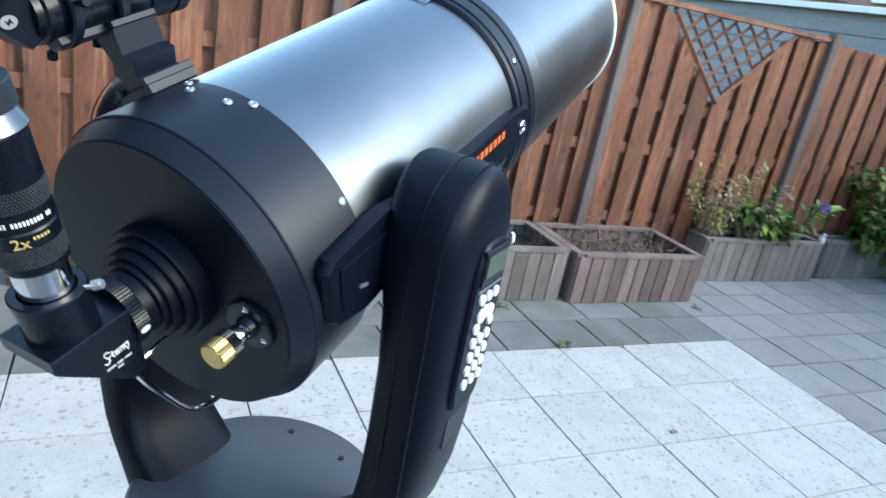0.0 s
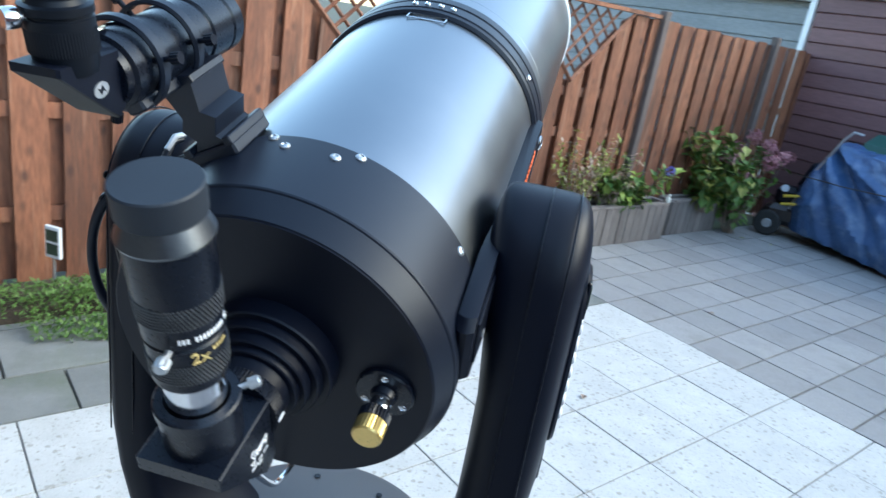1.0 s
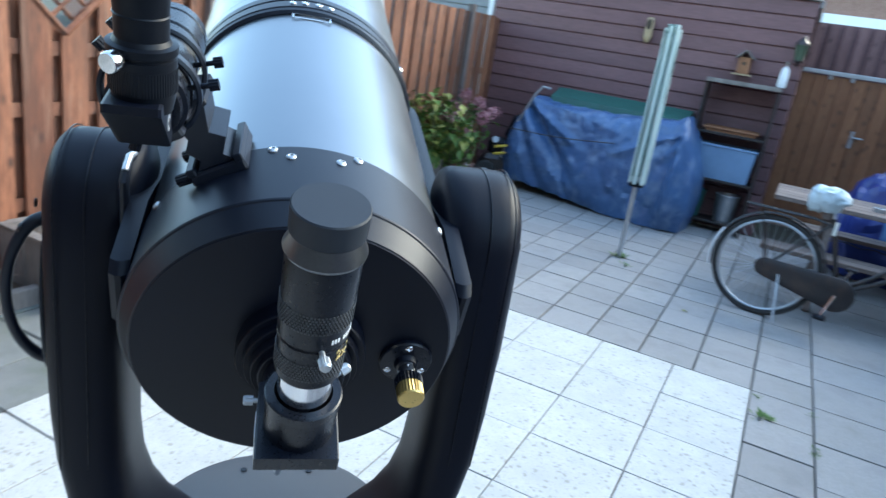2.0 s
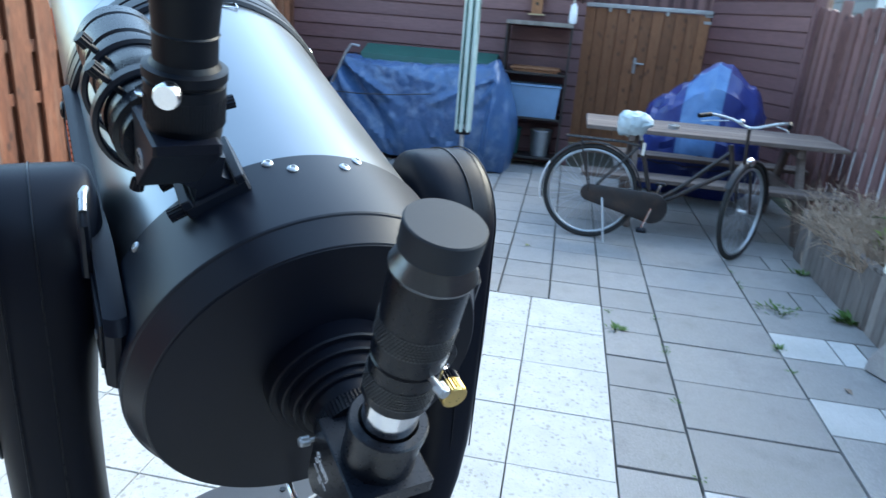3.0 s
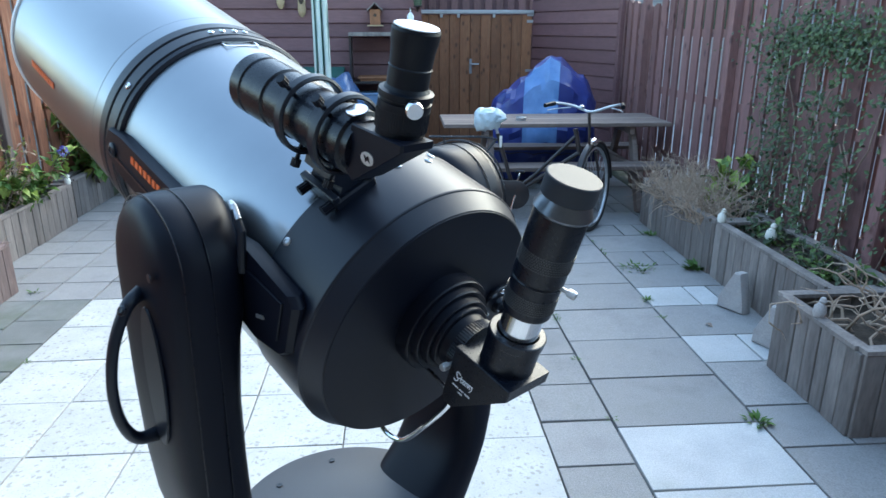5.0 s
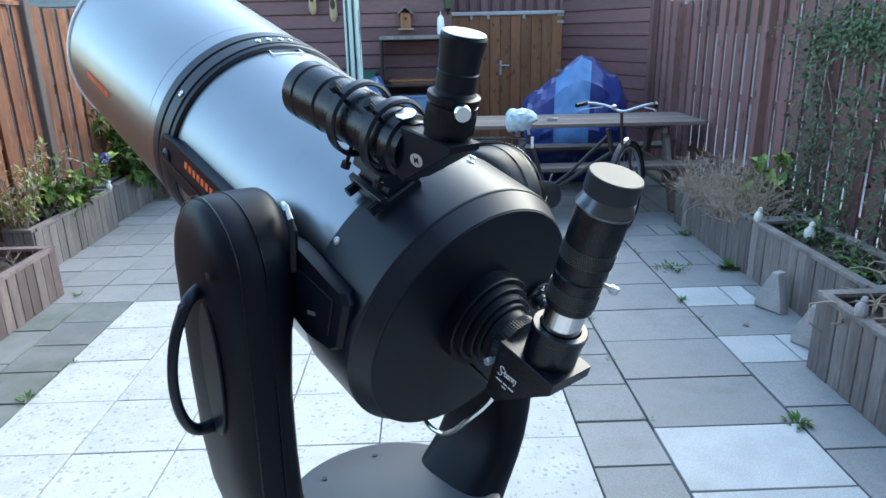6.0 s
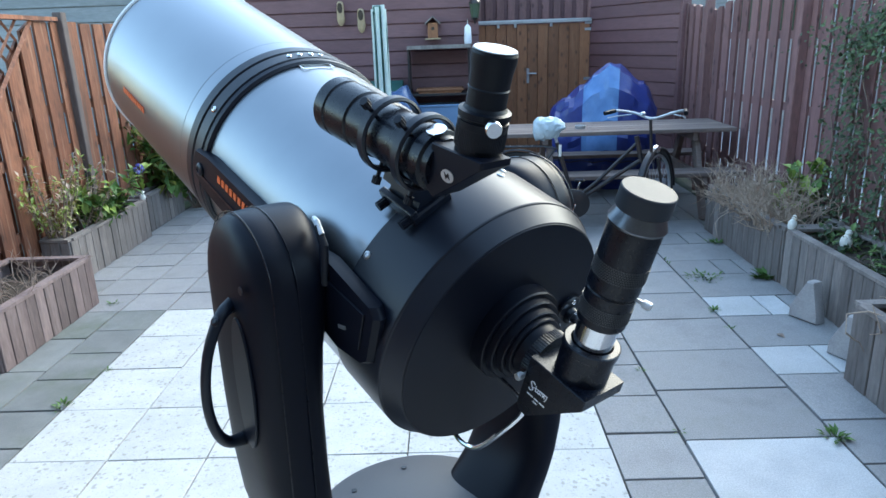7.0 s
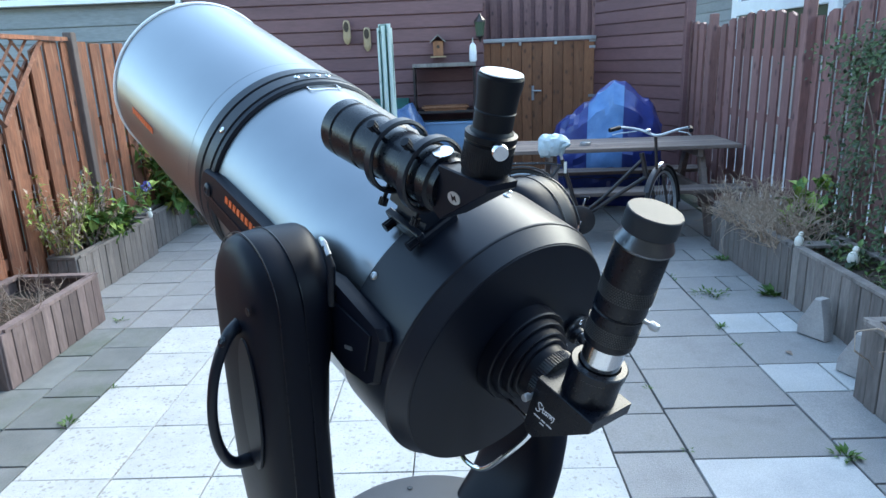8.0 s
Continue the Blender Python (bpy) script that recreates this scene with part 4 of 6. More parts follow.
# finder diagonal and its eyepiece
fd = part("finder_diagonal", B().prism([(-0.086, 0.022), (-0.086, -0.020), (-0.096, -0.026), (-0.148, 0.020), (-0.148, 0.026)], 0.036, FI @ Matrix(((0, 0, 1, -0.018), (1, 0, 0, 0), (0, 1, 0, 0), (0, 0, 0, 1))), ch=0.002), M_PLASTIC, fi, "black erecting prism housing", smooth=0)
for s in (-1, 1):
    part("emblem", B().prism(arc(0.0055, 0.0078, 20, 0, 360)[:-1], 0.0008, FI @ T(s * 0.0181, -0.112, 0.001) @ rot("Y", s * 90)), M_STEEL, fd, "oval silver emblem")
    part("emblem_mark", B().prism([(-0.0022, -0.004), (0.003, -0.001), (0.0005, 0.001), (0.0025, 0.004), (-0.003, 0.001), (-0.0005, -0.001)], 0.0006, FI @ T(s * 0.0188, -0.112, 0.001) @ rot("Y", s * 90)), M_GLOSS, fd, "dark mark on the emblem", smooth=0)
FE = FI @ T(0.004, -0.1210, -0.0065) @ rot("X", 90)
fe = part("finder_eyepiece", B().lathe([(0.022, 0.0000), (0.022, 0.0184), (0.030, 0.0201), (0.054, 0.0214), (0.058, 0.0214), (0.0585, 0.0201), (0.060, 0.0201), (0.061, 0.0220), (0.066, 0.0220), (0.067, 0.0184), (0.070, 0.0167), (0.084, 0.0167), (0.0845, 0.0174), (0.0855, 0.0167), (0.098, 0.0174), (0.106, 0.0187), (0.112, 0.0189), (0.114, 0.0182), (0.1145, 0.0000)], 48, FE), M_RUBBER, fi, "ribbed black finder eyepiece", smooth=20)
# Thin white disc: the sky reflected on the eyepiece top, put into colour.
part("eyepiece_cap", B().lathe([(0.1146, 0.0175), (0.1152, 0.0175), (0.1156, 0.0168), (0.1156, 0.0)], 40, FE), M_WHITE, fe, "white disc painting the reflected sky on the cap", smooth=16)
bb = B()
knurled(bb, 0.036, 0.052, 0.0216, 72, FE, 0.0003)
part("grip", bb, M_RUBBER, fe, smooth=0)
m = between(FI @ Vector((-0.006, -0.139, 0.053)), FI @ Vector((-0.031, -0.182, 0.053)))
part("thumb_screw", B().lathe([(-0.004, 0.003), (0.003, 0.003), (0.003, 0.0062), (0.005, 0.0069), (0.011, 0.0069), (0.012, 0.0062), (0.012, 0.0)], 20, m), M_CHROME, fe, "large chrome lock screw")

# ---- unseen wall, added behind the camera to block sky and darken reflections ----
b = B().box((1.6, -7.0, 2.8), (14.0, 0.3, 5.6))
solid("wall_house", b, M_DARKWALL, "unseen dark wall added to block sky light", "wall", "structure", smooth=0)

# ---- right fence: red-brown boards with an arched top ----
GX = 4.35
fence_right = thing("fence", T(GX, 0, 0), "red-brown painted board fence with arched tops and light gaps", "fence", kind="structure")
RP = [-5.0, -3.19, -1.63, 1.09, 2.90]
RPOST = [-4.35, -2.53, -0.72, 1.09, 2.90]


def arch(y):
    k = (y - RPOST[0]) / 1.813
    k -= math.floor(k)
    return 1.72 + 0.10 * math.sin(math.pi * k)


rng = random.Random(12)
y, k = -4.9, 0
while y < 3.62:
    w = 0.1215 + rng.uniform(-0.008, 0.005)
    m = Matrix(((0, 0, 1, 0), (1, 0, 0, 0), (0, 1, 0, 0), (0, 0, 0, 1)))
    top = [(y + w, arch(y + w)), (y + w * 0.5, arch(y + w * 0.5) + 0.012), (y, arch(y))]
    ob = part("fence_board", B().prism([(y, 0.05), (y + w, 0.05)] + top, 0.016, m), M_REDFENCE, fence_right, smooth=0)
    ob.matrix_basis = T(-0.030 if k % 2 == 0 else 0.013, 0, rng.uniform(-0.006, 0.004)) @ rot("X", rng.uniform(-0.2, 0.2))
    y += 0.094 + rng.uniform(-0.003, 0.004)
    k += 1
for z in (0.42, 0.98, 1.50):
    part("rail", B().box((0.0, -0.64, z), (0.024, 8.5, 0.06)), M_REDFENCE, fence_right, smooth=0)
for p in RPOST:
    part("post", B().box((-0.062, p, 0.93), (0.07, 0.075, 1.86), ch=0.006), M_REDFENCE, fence_right, smooth=0)

# ---- gate at the end of the passage ----
gate = thing("gate", T(2.15, 5.30, 0), "closed brown board gate with a steel top rail", "gate", kind="structure")
for i in range(11):
    part("board", B().box((0.068 + i * 0.135, 0, 0.87), (0.130, 0.022, 1.66), ch=0.004), M_GATE, gate, smooth=0)
part("top_rail", B().box((0.75, -0.02, 1.735), (1.50, 0.05, 0.045), ch=0.004), M_STEEL, gate, "galvanised top rail", smooth=0)
for x in (0.30, 0.52, 0.98):
    part("bracket", B().box((x, -0.032, 1.70), (0.035, 0.02, 0.07), ch=0.003), M_STEEL, gate, smooth=0)
hd = part("door_handle", B().box((0.685, -0.016, 1.06), (0.035, 0.012, 0.19), ch=0.004), M_STEEL, gate, "steel lever handle on a plate")
part("lever", B().rod([(0.685, -0.02, 1.09), (0.685, -0.06, 1.09), (0.70, -0.065, 1.09), (0.79, -0.062, 1.088)], 0.009, 8), M_STEEL, hd)
for x, z in ((1.46, 1.62), (1.46, 1.0), (1.46, 1.70)):
    part("hinge", B().box((x, -0.016, z), (0.09, 0.012, 0.035), ch=0.003), M_STEEL, gate, smooth=0)
pal = thing("palisade", T(2.15, 5.60, 0), "dark red-brown slatted screen behind the gate", "fence", kind="structure")
part("panel", B().box((0.75, 0.03, 1.15), (1.6, 0.02, 2.25)), M_SIDING, pal, smooth=0)
for i in range(11):
    part("slat", B().box((0.05 + i * 0.15, 0, 1.95), (0.095, 0.02, 0.62), ch=0.004), M_REDFENCE, pal, smooth=0)

# ---- far houses ----
house = thing("house", T(0, 13.0, 0), "pinkish brick terraced house with white-framed windows", "house")
part("wall", B().box((-2, 0.3, 3.5), (40, 0.6, 7.0)), M_BRICK, house, smooth=0)
part("band", B().box((-2, -0.06, 2.93), (40, 0.12, 0.22)), M_WHITETRIM, house, "white concrete band", smooth=0)
part("roof", B().prism([(-22.2, -0.6), (18.2, -0.6), (18.2, 8), (-22.2, 8)], 0.3, T(0, 0, 7.0) @ rot("X", 0)), M_GREYSHED, house, smooth=0)
for i in range(11):
    x = -16.6 + i * 1.95 if i < 10 else 5.3
    for z in (4.15,):
        w = part("window", B().box((x, -0.02, z), (1.10, 0.09, 1.25), ch=0.01), M_WHITETRIM, house, "white window frame", smooth=0)
        part("pane", B().box((x, -0.075, z), (0.94, 0.012, 1.09)), M_SCREEN, w, "dark glass pane", smooth=0)
        part("sill", B().box((x, -0.06, z - 0.67), (1.2, 0.16, 0.07)), M_WHITETRIM, w, smooth=0)
bb = B()
rr = random.Random(3)
for r in range(46):
    for c in range(70):
        x = -17 + c * 0.215 + (0.107 if r % 2 else 0)
        z = 3.10 + r * 0.063
        if any(abs(x - (-16.6 + i * 1.95)) < 0.72 and abs(z - 4.15) < 0.75 for i in range(11)):
            continue
        bb.box((x, -0.006, z), (0.205, 0.02, 0.053))
tagged(part("brick", bb, M_BRICK, house, smooth=0), kind="stuff")
nb = thing("outhouse", T(6.6, 6.0, 0), "grey clad outhouse with a white door frame", "outhouse")
part("wall", B().box((0.1, 0.6, 1.5), (0.2, 7.5, 3.0)), M_GREYSHED, nb, smooth=0)
# Pale backing sheet, added to make the gaps of the fence read bright.
part("plinth", B().box((-0.03, -2.0, 0.75), (0.05, 13.0, 1.5)), M_STONE, nb, "pale sheet added to brighten the fence gaps", smooth=0)
for i in range(16):
    part("cladding_board", B().box((-0.012, 0.6, 0.1 + i * 0.18), (0.024, 7.5, 0.17)), M_GREYSHED, nb, smooth=0)
for yy in (-0.95, 2.15):
    part("door_post", B().box((-0.05, yy, 1.2), (0.08, 0.22, 2.4), ch=0.01), M_WHITETRIM, nb, "white door post", smooth=0)
part("lintel", B().box((-0.052, 0.6, 2.14), (0.08, 2.9, 0.22), ch=0.01), M_WHITETRIM, nb, "white lintel", smooth=0)
part("door", B().box((-0.03, 0.6, 1.1), (0.02, 2.9, 2.2)), M_SCREEN, nb, "dark glazed door", smooth=0)
# Pale floor with no known original, added so the fence gaps look bright.
solid("neighbour_patio", B().box((5.50, 0.8, -0.02), (2.1, 13.0, 0.03)), M_PALE, "unseen pale floor added to brighten the fence gaps", "patio", "structure", smooth=0)


# ---- plants ----
def leaf(b, at, out, up, size, width=0.55, fold=0.25):
    """A pointed leaf, folded along its rib and drooping at the tip."""
    out = Vector(out).normalized()
    side = out.cross(Vector(up))
    side = side.normalized() if side.length > 1e-4 else Vector((1, 0, 0))
    nrm = side.cross(out).normalized()
    at = Vector(at)
    w = size * width / 2
    tip = at + out * size - nrm * size * 0.18
    mid = at + out * size * 0.5
    o = len(b.v)
    b.v += [tuple(at), tuple(mid + side * w + nrm * w * fold), tuple(tip), tuple(mid - side * w + nrm * w * fold), tuple(mid - nrm * w * fold * 0.3)]
    b.f += [(o, o + 1, o + 4), (o + 1, o + 2, o + 4), (o + 2, o + 3, o + 4), (o + 3, o, o + 4)]


def rand_dir(rng, up=0.2):
    while True:
        v = Vector((rng.uniform(-1, 1), rng.uniform(-1, 1), rng.uniform(-1, 1)))
        if 0.05 < v.length < 1:
            v.normalize()
            v.z += up
            return v.normalized()


def twig(b, rng, at, d, length, r, steps=5, wander=0.35):
    pts, p, d = [Vector(at)], Vector(at), Vector(d).normalized()
    for _ in range(steps):
        d = (d + Vector((rng.uniform(-1, 1), rng.uniform(-1, 1), rng.uniform(-1, 1))) * wander).normalized()
        p = p + d * length / steps
        pts.append(p.copy())
    b.rod(pts, [r * (1 - 0.75 * i / steps) for i in range(steps + 1)], 5)
    return pts


def bush(name, at, label, rng, n_stems, height, spread, n_leaves, size, mats, width=0.6, category="plant", flower=None, n_flowers=0, fsize=0.05):
    """Stems from the ground with leaves along them."""
    ob = thing(name, T(*at), label, category)
    stems, crowns = B(), [B() for _ in mats]
    paths = []
    for i in range(n_stems):
        a = rng.uniform(0, 2 * math.pi)
        d = Vector((math.cos(a) * spread, math.sin(a) * spread, height * rng.uniform(0.55, 1.0)))
        paths.append(twig(stems, rng, (rng.uniform(-0.05, 0.05), rng.uniform(-0.05, 0.05), -0.02), d, d.length, 0.006, 6, 0.16))
    for i in range(n_leaves):
        p = rng.choice(paths)
        k = rng.uniform(0.25, 1.0) * (len(p) - 1)
        j = min(int(k), len(p) - 2)
        q = p[j].lerp(p[j + 1], k - j)
        d = rand_dir(rng, 0.1)
        leaf(crowns[rng.randrange(len(mats))], q + d * 0.012, d + Vector((0, 0, -0.15)), (0, 0, 1), size * rng.uniform(0.55, 1.15), width)
    part("stem", stems, M_TWIG, ob)
    for c, m in zip(crowns, mats):
        part("leaves", c, m, ob, smooth=0)
    for i in range(n_flowers):
        p = rng.choice(paths)[-1] + Vector((rng.uniform(-0.04, 0.04), rng.uniform(-0.04, 0.04), rng.uniform(-0.02, 0.03)))
        fb = B()
        for _ in range(70):
            d = rand_dir(rng, 0.15)
            leaf(fb, p + d * fsize * rng.uniform(0.6, 1.0), d.cross(rand_dir(rng)) + d * 0.4, d, fsize * 0.42, 0.9, 0.2)
        part("flower_head", fb, flower, ob, smooth=0)
    return ob


def tuft(at, rng, n, size, spread, label="small green weed growing in the paving joint", mat=None):
    ob = thing("weed", T(*at), label, "weed", "weeds in the paving")
    b_ = B()
    for _ in range(n):
        a = rng.uniform(0, 2 * math.pi)
        r = spread * math.sqrt(rng.random())
        d = Vector((math.cos(a), math.sin(a), rng.uniform(0.3, 1.4)))
        leaf(b_, (r * math.cos(a) * rng.random(), r * math.sin(a) * rng.random(), -0.004), d, (0, 0, 1), size * rng.uniform(0.5, 1.1), 0.35)
    part("leaves", b_, mat or M_WEED, ob, smooth=0)


# ---- planters: boxes of upright planks ----
def planter(x0, x1, y0, y1, h, mat, label, soil=0.08):
    ob = thing("planter", T(x0, y0, 0), label, "planter", "plank planters")
    w, d = x1 - x0, y1 - y0
    rng = random.Random(int((x0 + 9) * 100 + (y0 + 9) * 10))
    part("rim", B().box((w / 2, 0.012, h + 0.009), (w, 0.055, 0.018)).box((w / 2, d - 0.012, h + 0.009), (w, 0.055, 0.018))
         .box((0.012, d / 2, h + 0.0092), (0.055, d - 0.07, 0.018)).box((w - 0.012, d / 2, h + 0.0092), (0.055, d - 0.07, 0.018)), mat, ob, "grey rim boards", smooth=0)
    n = max(3, round(w / 0.092))
    for i in range(n):
        for yy in (0.0, d):
            me_ = B().box((0, 0, h / 2), (w / n - 0.005, 0.02, h), ch=0.003).mesh("plank", mat, 0)
            piece("plank", me_, ob, T((i + 0.5) * w / n, yy + rng.uniform(-0.003, 0.003), rng.uniform(-0.004, 0.0)) @ rot("Y", rng.uniform(-0.5, 0.5)))
    n = max(3, round(d / 0.092))
    for i in range(n):
        for xx in (0.0, w):
            me_ = B().box((0, 0, h / 2), (0.02, d / n - 0.005, h), ch=0.003).mesh("plank", mat, 0)
            piece("plank", me_, ob, T(xx + rng.uniform(-0.003, 0.003), (i + 0.5) * d / n, rng.uniform(-0.004, 0.0)) @ rot("X", rng.uniform(-0.5, 0.5)))
    nx, ny = 10, 10
    vs, fs = [], []
    for j in range(ny + 1):
        for i in range(nx + 1):
            xx, yy = 0.012 + (w - 0.024) * i / nx, 0.012 + (d - 0.024) * j / ny
            vs.append((xx, yy, h - soil + 0.03 * noise.noise((xx * 6 + x0, yy * 6 + y0, 0))))
    for j in range(ny):
        for i in range(nx):
            o = j * (nx + 1) + i
            fs.append((o, o + 1, o + nx + 2, o + nx + 1))
    part("soil", B().add(vs, fs), M_SOIL, ob, "dark garden soil")
    return ob


planter(-1.04, -0.55, -1.78, -0.87, 0.31, M_GREYWOOD, "weathered grey plank planter with soil and dead stems")
planter(-1.04, -0.51, -0.81, 0.16, 0.30, M_PINKWOOD, "weathered reddish plank planter with dry twigs")
planter(-1.04, -0.84, 0.53, 1.76, 0.31, M_GREYWOOD, "grey plank planter full of flowering plants")
planter(-1.04, -0.90, 1.90, 2.70, 0.31, M_GREYWOOD, "grey plank planter under a hydrangea")
planter(3.59, 4.22, -1.69, -1.09, 0.36, M_GREYWOOD, "grey plank planter with tangled dry stems", 0.05)
planter(3.87, 4.24, -1.05, 0.14, 0.35, M_GREYWOOD, "grey plank planter with low green plants", 0.05)
planter(3.86, 4.24, 0.17, 1.45, 0.35, M_GREYWOOD, "grey plank planter full of dry brown stalks", 0.05)
planter(3.95, 4.24, -3.2, -1.90, 0.12, M_GREYWOOD, "low grey plank planter with grass", 0.03)

rng = random.Random(21)
bush("hydrangea", (-0.90, 2.38, 0.22), "green hydrangea with faded pink flower heads", rng, 17, 0.80, 0.32, 560, 0.13, [M_LEAF, M_WEED, M_LEAFY], 0.75, flower=M_FLOWER, n_flowers=0)
bush("hydrangea", (-0.78, 2.80, 0.02), "hydrangea with faded pink flower heads", rng, 16, 0.90, 0.28, 280, 0.115, [M_LEAF, M_WEED], 0.7, flower=M_FLOWER, n_flowers=24, fsize=0.068)
bush("plant", (-0.94, 1.22, 0.24), "leafy green plant with a violet flower", rng, 16, 0.44, 0.27, 520, 0.105, [M_LEAF, M_WEED, M_LIME], 0.65, flower=M_VIOLET, n_flowers=1, fsize=0.04)
bush("tall_plant", (-0.96, 0.62, 0.24), "tall thin yellowing plant", rng, 16, 0.84, 0.17, 640, 0.055, [M_LEAFY, M_STRAW, M_LIME], 0.4)
bush("plant", (-0.95, 0.95, 0.24), "wispy yellowing plant in a planter", rng, 14, 0.58, 0.26, 360, 0.05, [M_LEAFY, M_STRAW, M_WEED], 0.45)
bush("plant", (4.16, 0.66, 0.30), "bright green young shrub", rng, 9, 0.46, 0.13, 80, 0.14, [M_LIME, M_LIME, M_WEED], 0.6)
for yy in (-0.2, 0.05, -0.5, -0.75, -0.95):
    bush("plant", (4.10 + rng.uniform(-0.05, 0.05), yy, 0.29), "low green ground plant in the planter", rng, 9, 0.13, 0.10, 130, 0.055, [M_IVY, M_LEAF], 0.6)


def dry_stalks(at, label, n, length, r, spread, sx, sy, lean=0.6, wander=0.4, seed=1, mat=None):
    rng = random.Random(seed)
    ob = thing("dry_stems", T(*at), label, "dry plant")
    clumps, sides = [B() for _ in range(4)], B()
    for i in range(n):
        p = (rng.uniform(-sx, sx), rng.uniform(-sy, sy), -0.02)
        d = Vector((rng.uniform(-spread, spread), rng.uniform(-spread, spread), rng.uniform(lean, 1)))
        q = twig(clumps[i % 4], rng, p, d, length * rng.uniform(0.5, 1.1), r, 6, wander)
        for _k in range(2):
            twig(sides, rng, rng.choice(q[2:]), rand_dir(rng, 0.3), length * 0.35, r * 0.6, 3, wander)
    for c in clumps:
        tagged(part("stem", c, mat or M_TWIG, ob), kind="stuff")
    tagged(part("twig", sides, mat or M_TWIG, ob, "finer side twigs"), kind="stuff")


dry_stalks((3.99, 0.78, 0.31), "dense mound of pale dry flower stalks", 460, 0.36, 0.0042, 0.78, 0.17, 0.46, 0.22, 0.30, 5, M_STRAW)
dry_stalks((3.92, -1.44, 0.32), "tangled pale dry vine", 26, 0.46, 0.008, 0.9, 0.20, 0.20, 0.1, 0.85, 6, M_STRAW)
dry_stalks((4.18, -1.30, 0.32), "thin dead stems leaning on the fence", 6, 1.0, 0.007, 0.22, 0.03, 0.14, 1.0, 0.3, 8, M_STRAW)
dry_stalks((-0.76, -0.35, 0.23), "dry brown twigs in the planter", 70, 0.30, 0.004, 0.8, 0.18, 0.40, 0.3, 0.45, 9)
dry_stalks((-0.80, -1.30, 0.24), "dry twigs and dead stems", 22, 0.26, 0.004, 0.8, 0.16, 0.36, 0.3, 0.45, 10)
dry_stalks((-0.92, -2.30, 0.02), "bare thin shrub against the fence", 9, 0.95, 0.007, 0.45, 0.06, 0.12, 1.0, 0.22, 11)

# climbing ivy on the right fence
rng = random.Random(31)
ivy = thing("ivy", T(4.29, 0, 0.30), "dark green ivy climbing on the fence", "ivy")
stems, ca, cb_ = B(), B(), B()
for i in range(15):
    y0 = rng.uniform(-0.75, 0.45)
    pts = [Vector((0.0, y0, 0.0))]
    top = rng.uniform(0.85, 1.28) if rng.random() < 0.7 else rng.uniform(0.4, 0.9)
    while pts[-1].z < top:
        pts.append(pts[-1] + Vector((rng.uniform(-0.006, 0.004), rng.uniform(-0.05, 0.05), 0.07)))
    stems.rod(pts, [0.004] * len(pts), 5)
    for p in pts:
        for _ in range(7 if p.z < 0.75 else 10):
            q = p + Vector((rng.uniform(-0.07, 0.0), rng.uniform(-0.10, 0.10), rng.uniform(-0.05, 0.05)))
            leaf(rng.choice((ca, cb_)), q, Vector((-0.5, rng.uniform(-1, 1), rng.uniform(-0.9, 0.4))), (-1, 0, 0.3), rng.uniform(0.022, 0.042), 0.7)
for i in range(1500):
    yy = rng.gauss(-0.15, 0.42)
    q = Vector((rng.uniform(-0.10, -0.01), yy, 1.20 + rng.gauss(0, 0.09) - 0.05 * abs(yy)))
    leaf(rng.choice((ca, cb_)), q, Vector((-0.4, rng.uniform(-1, 1), rng.uniform(-0.8, 0.5))), (-1, 0, 0.3), rng.uniform(0.022, 0.042), 0.7)
part("stem", stems, M_TWIG, ivy)
part("leaves", ca, M_IVY, ivy, smooth=0)
part("leaves", cb_, M_IVYPALE, ivy, "lighter young leaves", smooth=0)

# weedy bed along the left fence
part("bed_soil", B().box((-0.90, -2.75, 0.02), (0.30, 1.9, 0.08)), M_SOIL, None, smooth=0)
bed = bpy.data.objects["bed_soil"]
bed.name = "border"
tagged(bed, "narrow strip of soil along the fence", "border", kind="structure")
solid("kerb", B().box((-0.755, -2.16, 0.04), (0.045, 0.75, 0.10), ch=0.006), M_GREYWOOD, "weathered wooden edging board", "kerb", kind="structure", smooth=0)
rng = random.Random(41)
mat_ = thing("ground_cover", T(-0.72, -2.78, 0.04), "sprawling bright green weeds over the paving edge", "plant", kind="stuff")
ca, cb_ = B(), B()
for i in range(3200):
    y0 = rng.gauss(0, 0.26)
    x0 = rng.uniform(-0.20, 0.24) * (1 - min(0.6, abs(y0) * 0.9)) + (0.02 if abs(y0) < 0.3 else -0.10)
    z0 = 0.12 * max(0, 1 - ((x0) / 0.26) ** 2) * rng.random() + (0.02 if x0 < 0.05 else -0.035)
    leaf(rng.choice((ca, ca, cb_)), (x0, y0, z0), rand_dir(rng, 0.5), (0, 0, 1), rng.uniform(0.014, 0.032), 0.5)
part("leaves", ca, M_WEED, mat_, smooth=0)
part("leaves", cb_, M_LEAF, mat_, smooth=0)
for at, n, s_, sp in (((2.46, -0.30, 0), 26, 0.045, 0.05), ((2.44, -0.06, 0), 12, 0.03, 0.03), ((3.30, -1.56, 0), 34, 0.05, 0.06), ((1.26, 1.78, 0), 30, 0.06, 0.06), ((3.45, 0.30, 0), 50, 0.05, 0.14),
                      ((3.30, -0.25, 0), 20, 0.04, 0.04), ((3.83, 0.26, 0), 46, 0.09, 0.08), ((3.80, 1.05, 0), 24, 0.06, 0.06), ((-0.02, -1.16, 0), 20, 0.045, 0.05), ((-0.48, -1.30, 0), 18, 0.045, 0.05), ((0.02, -0.82, 0), 8, 0.03, 0.02),
                      ((1.36, 1.60, 0), 14, 0.04, 0.05), ((-0.40, 0.14, 0), 16, 0.035, 0.06)):
    tuft(at, rng, n, s_, sp)
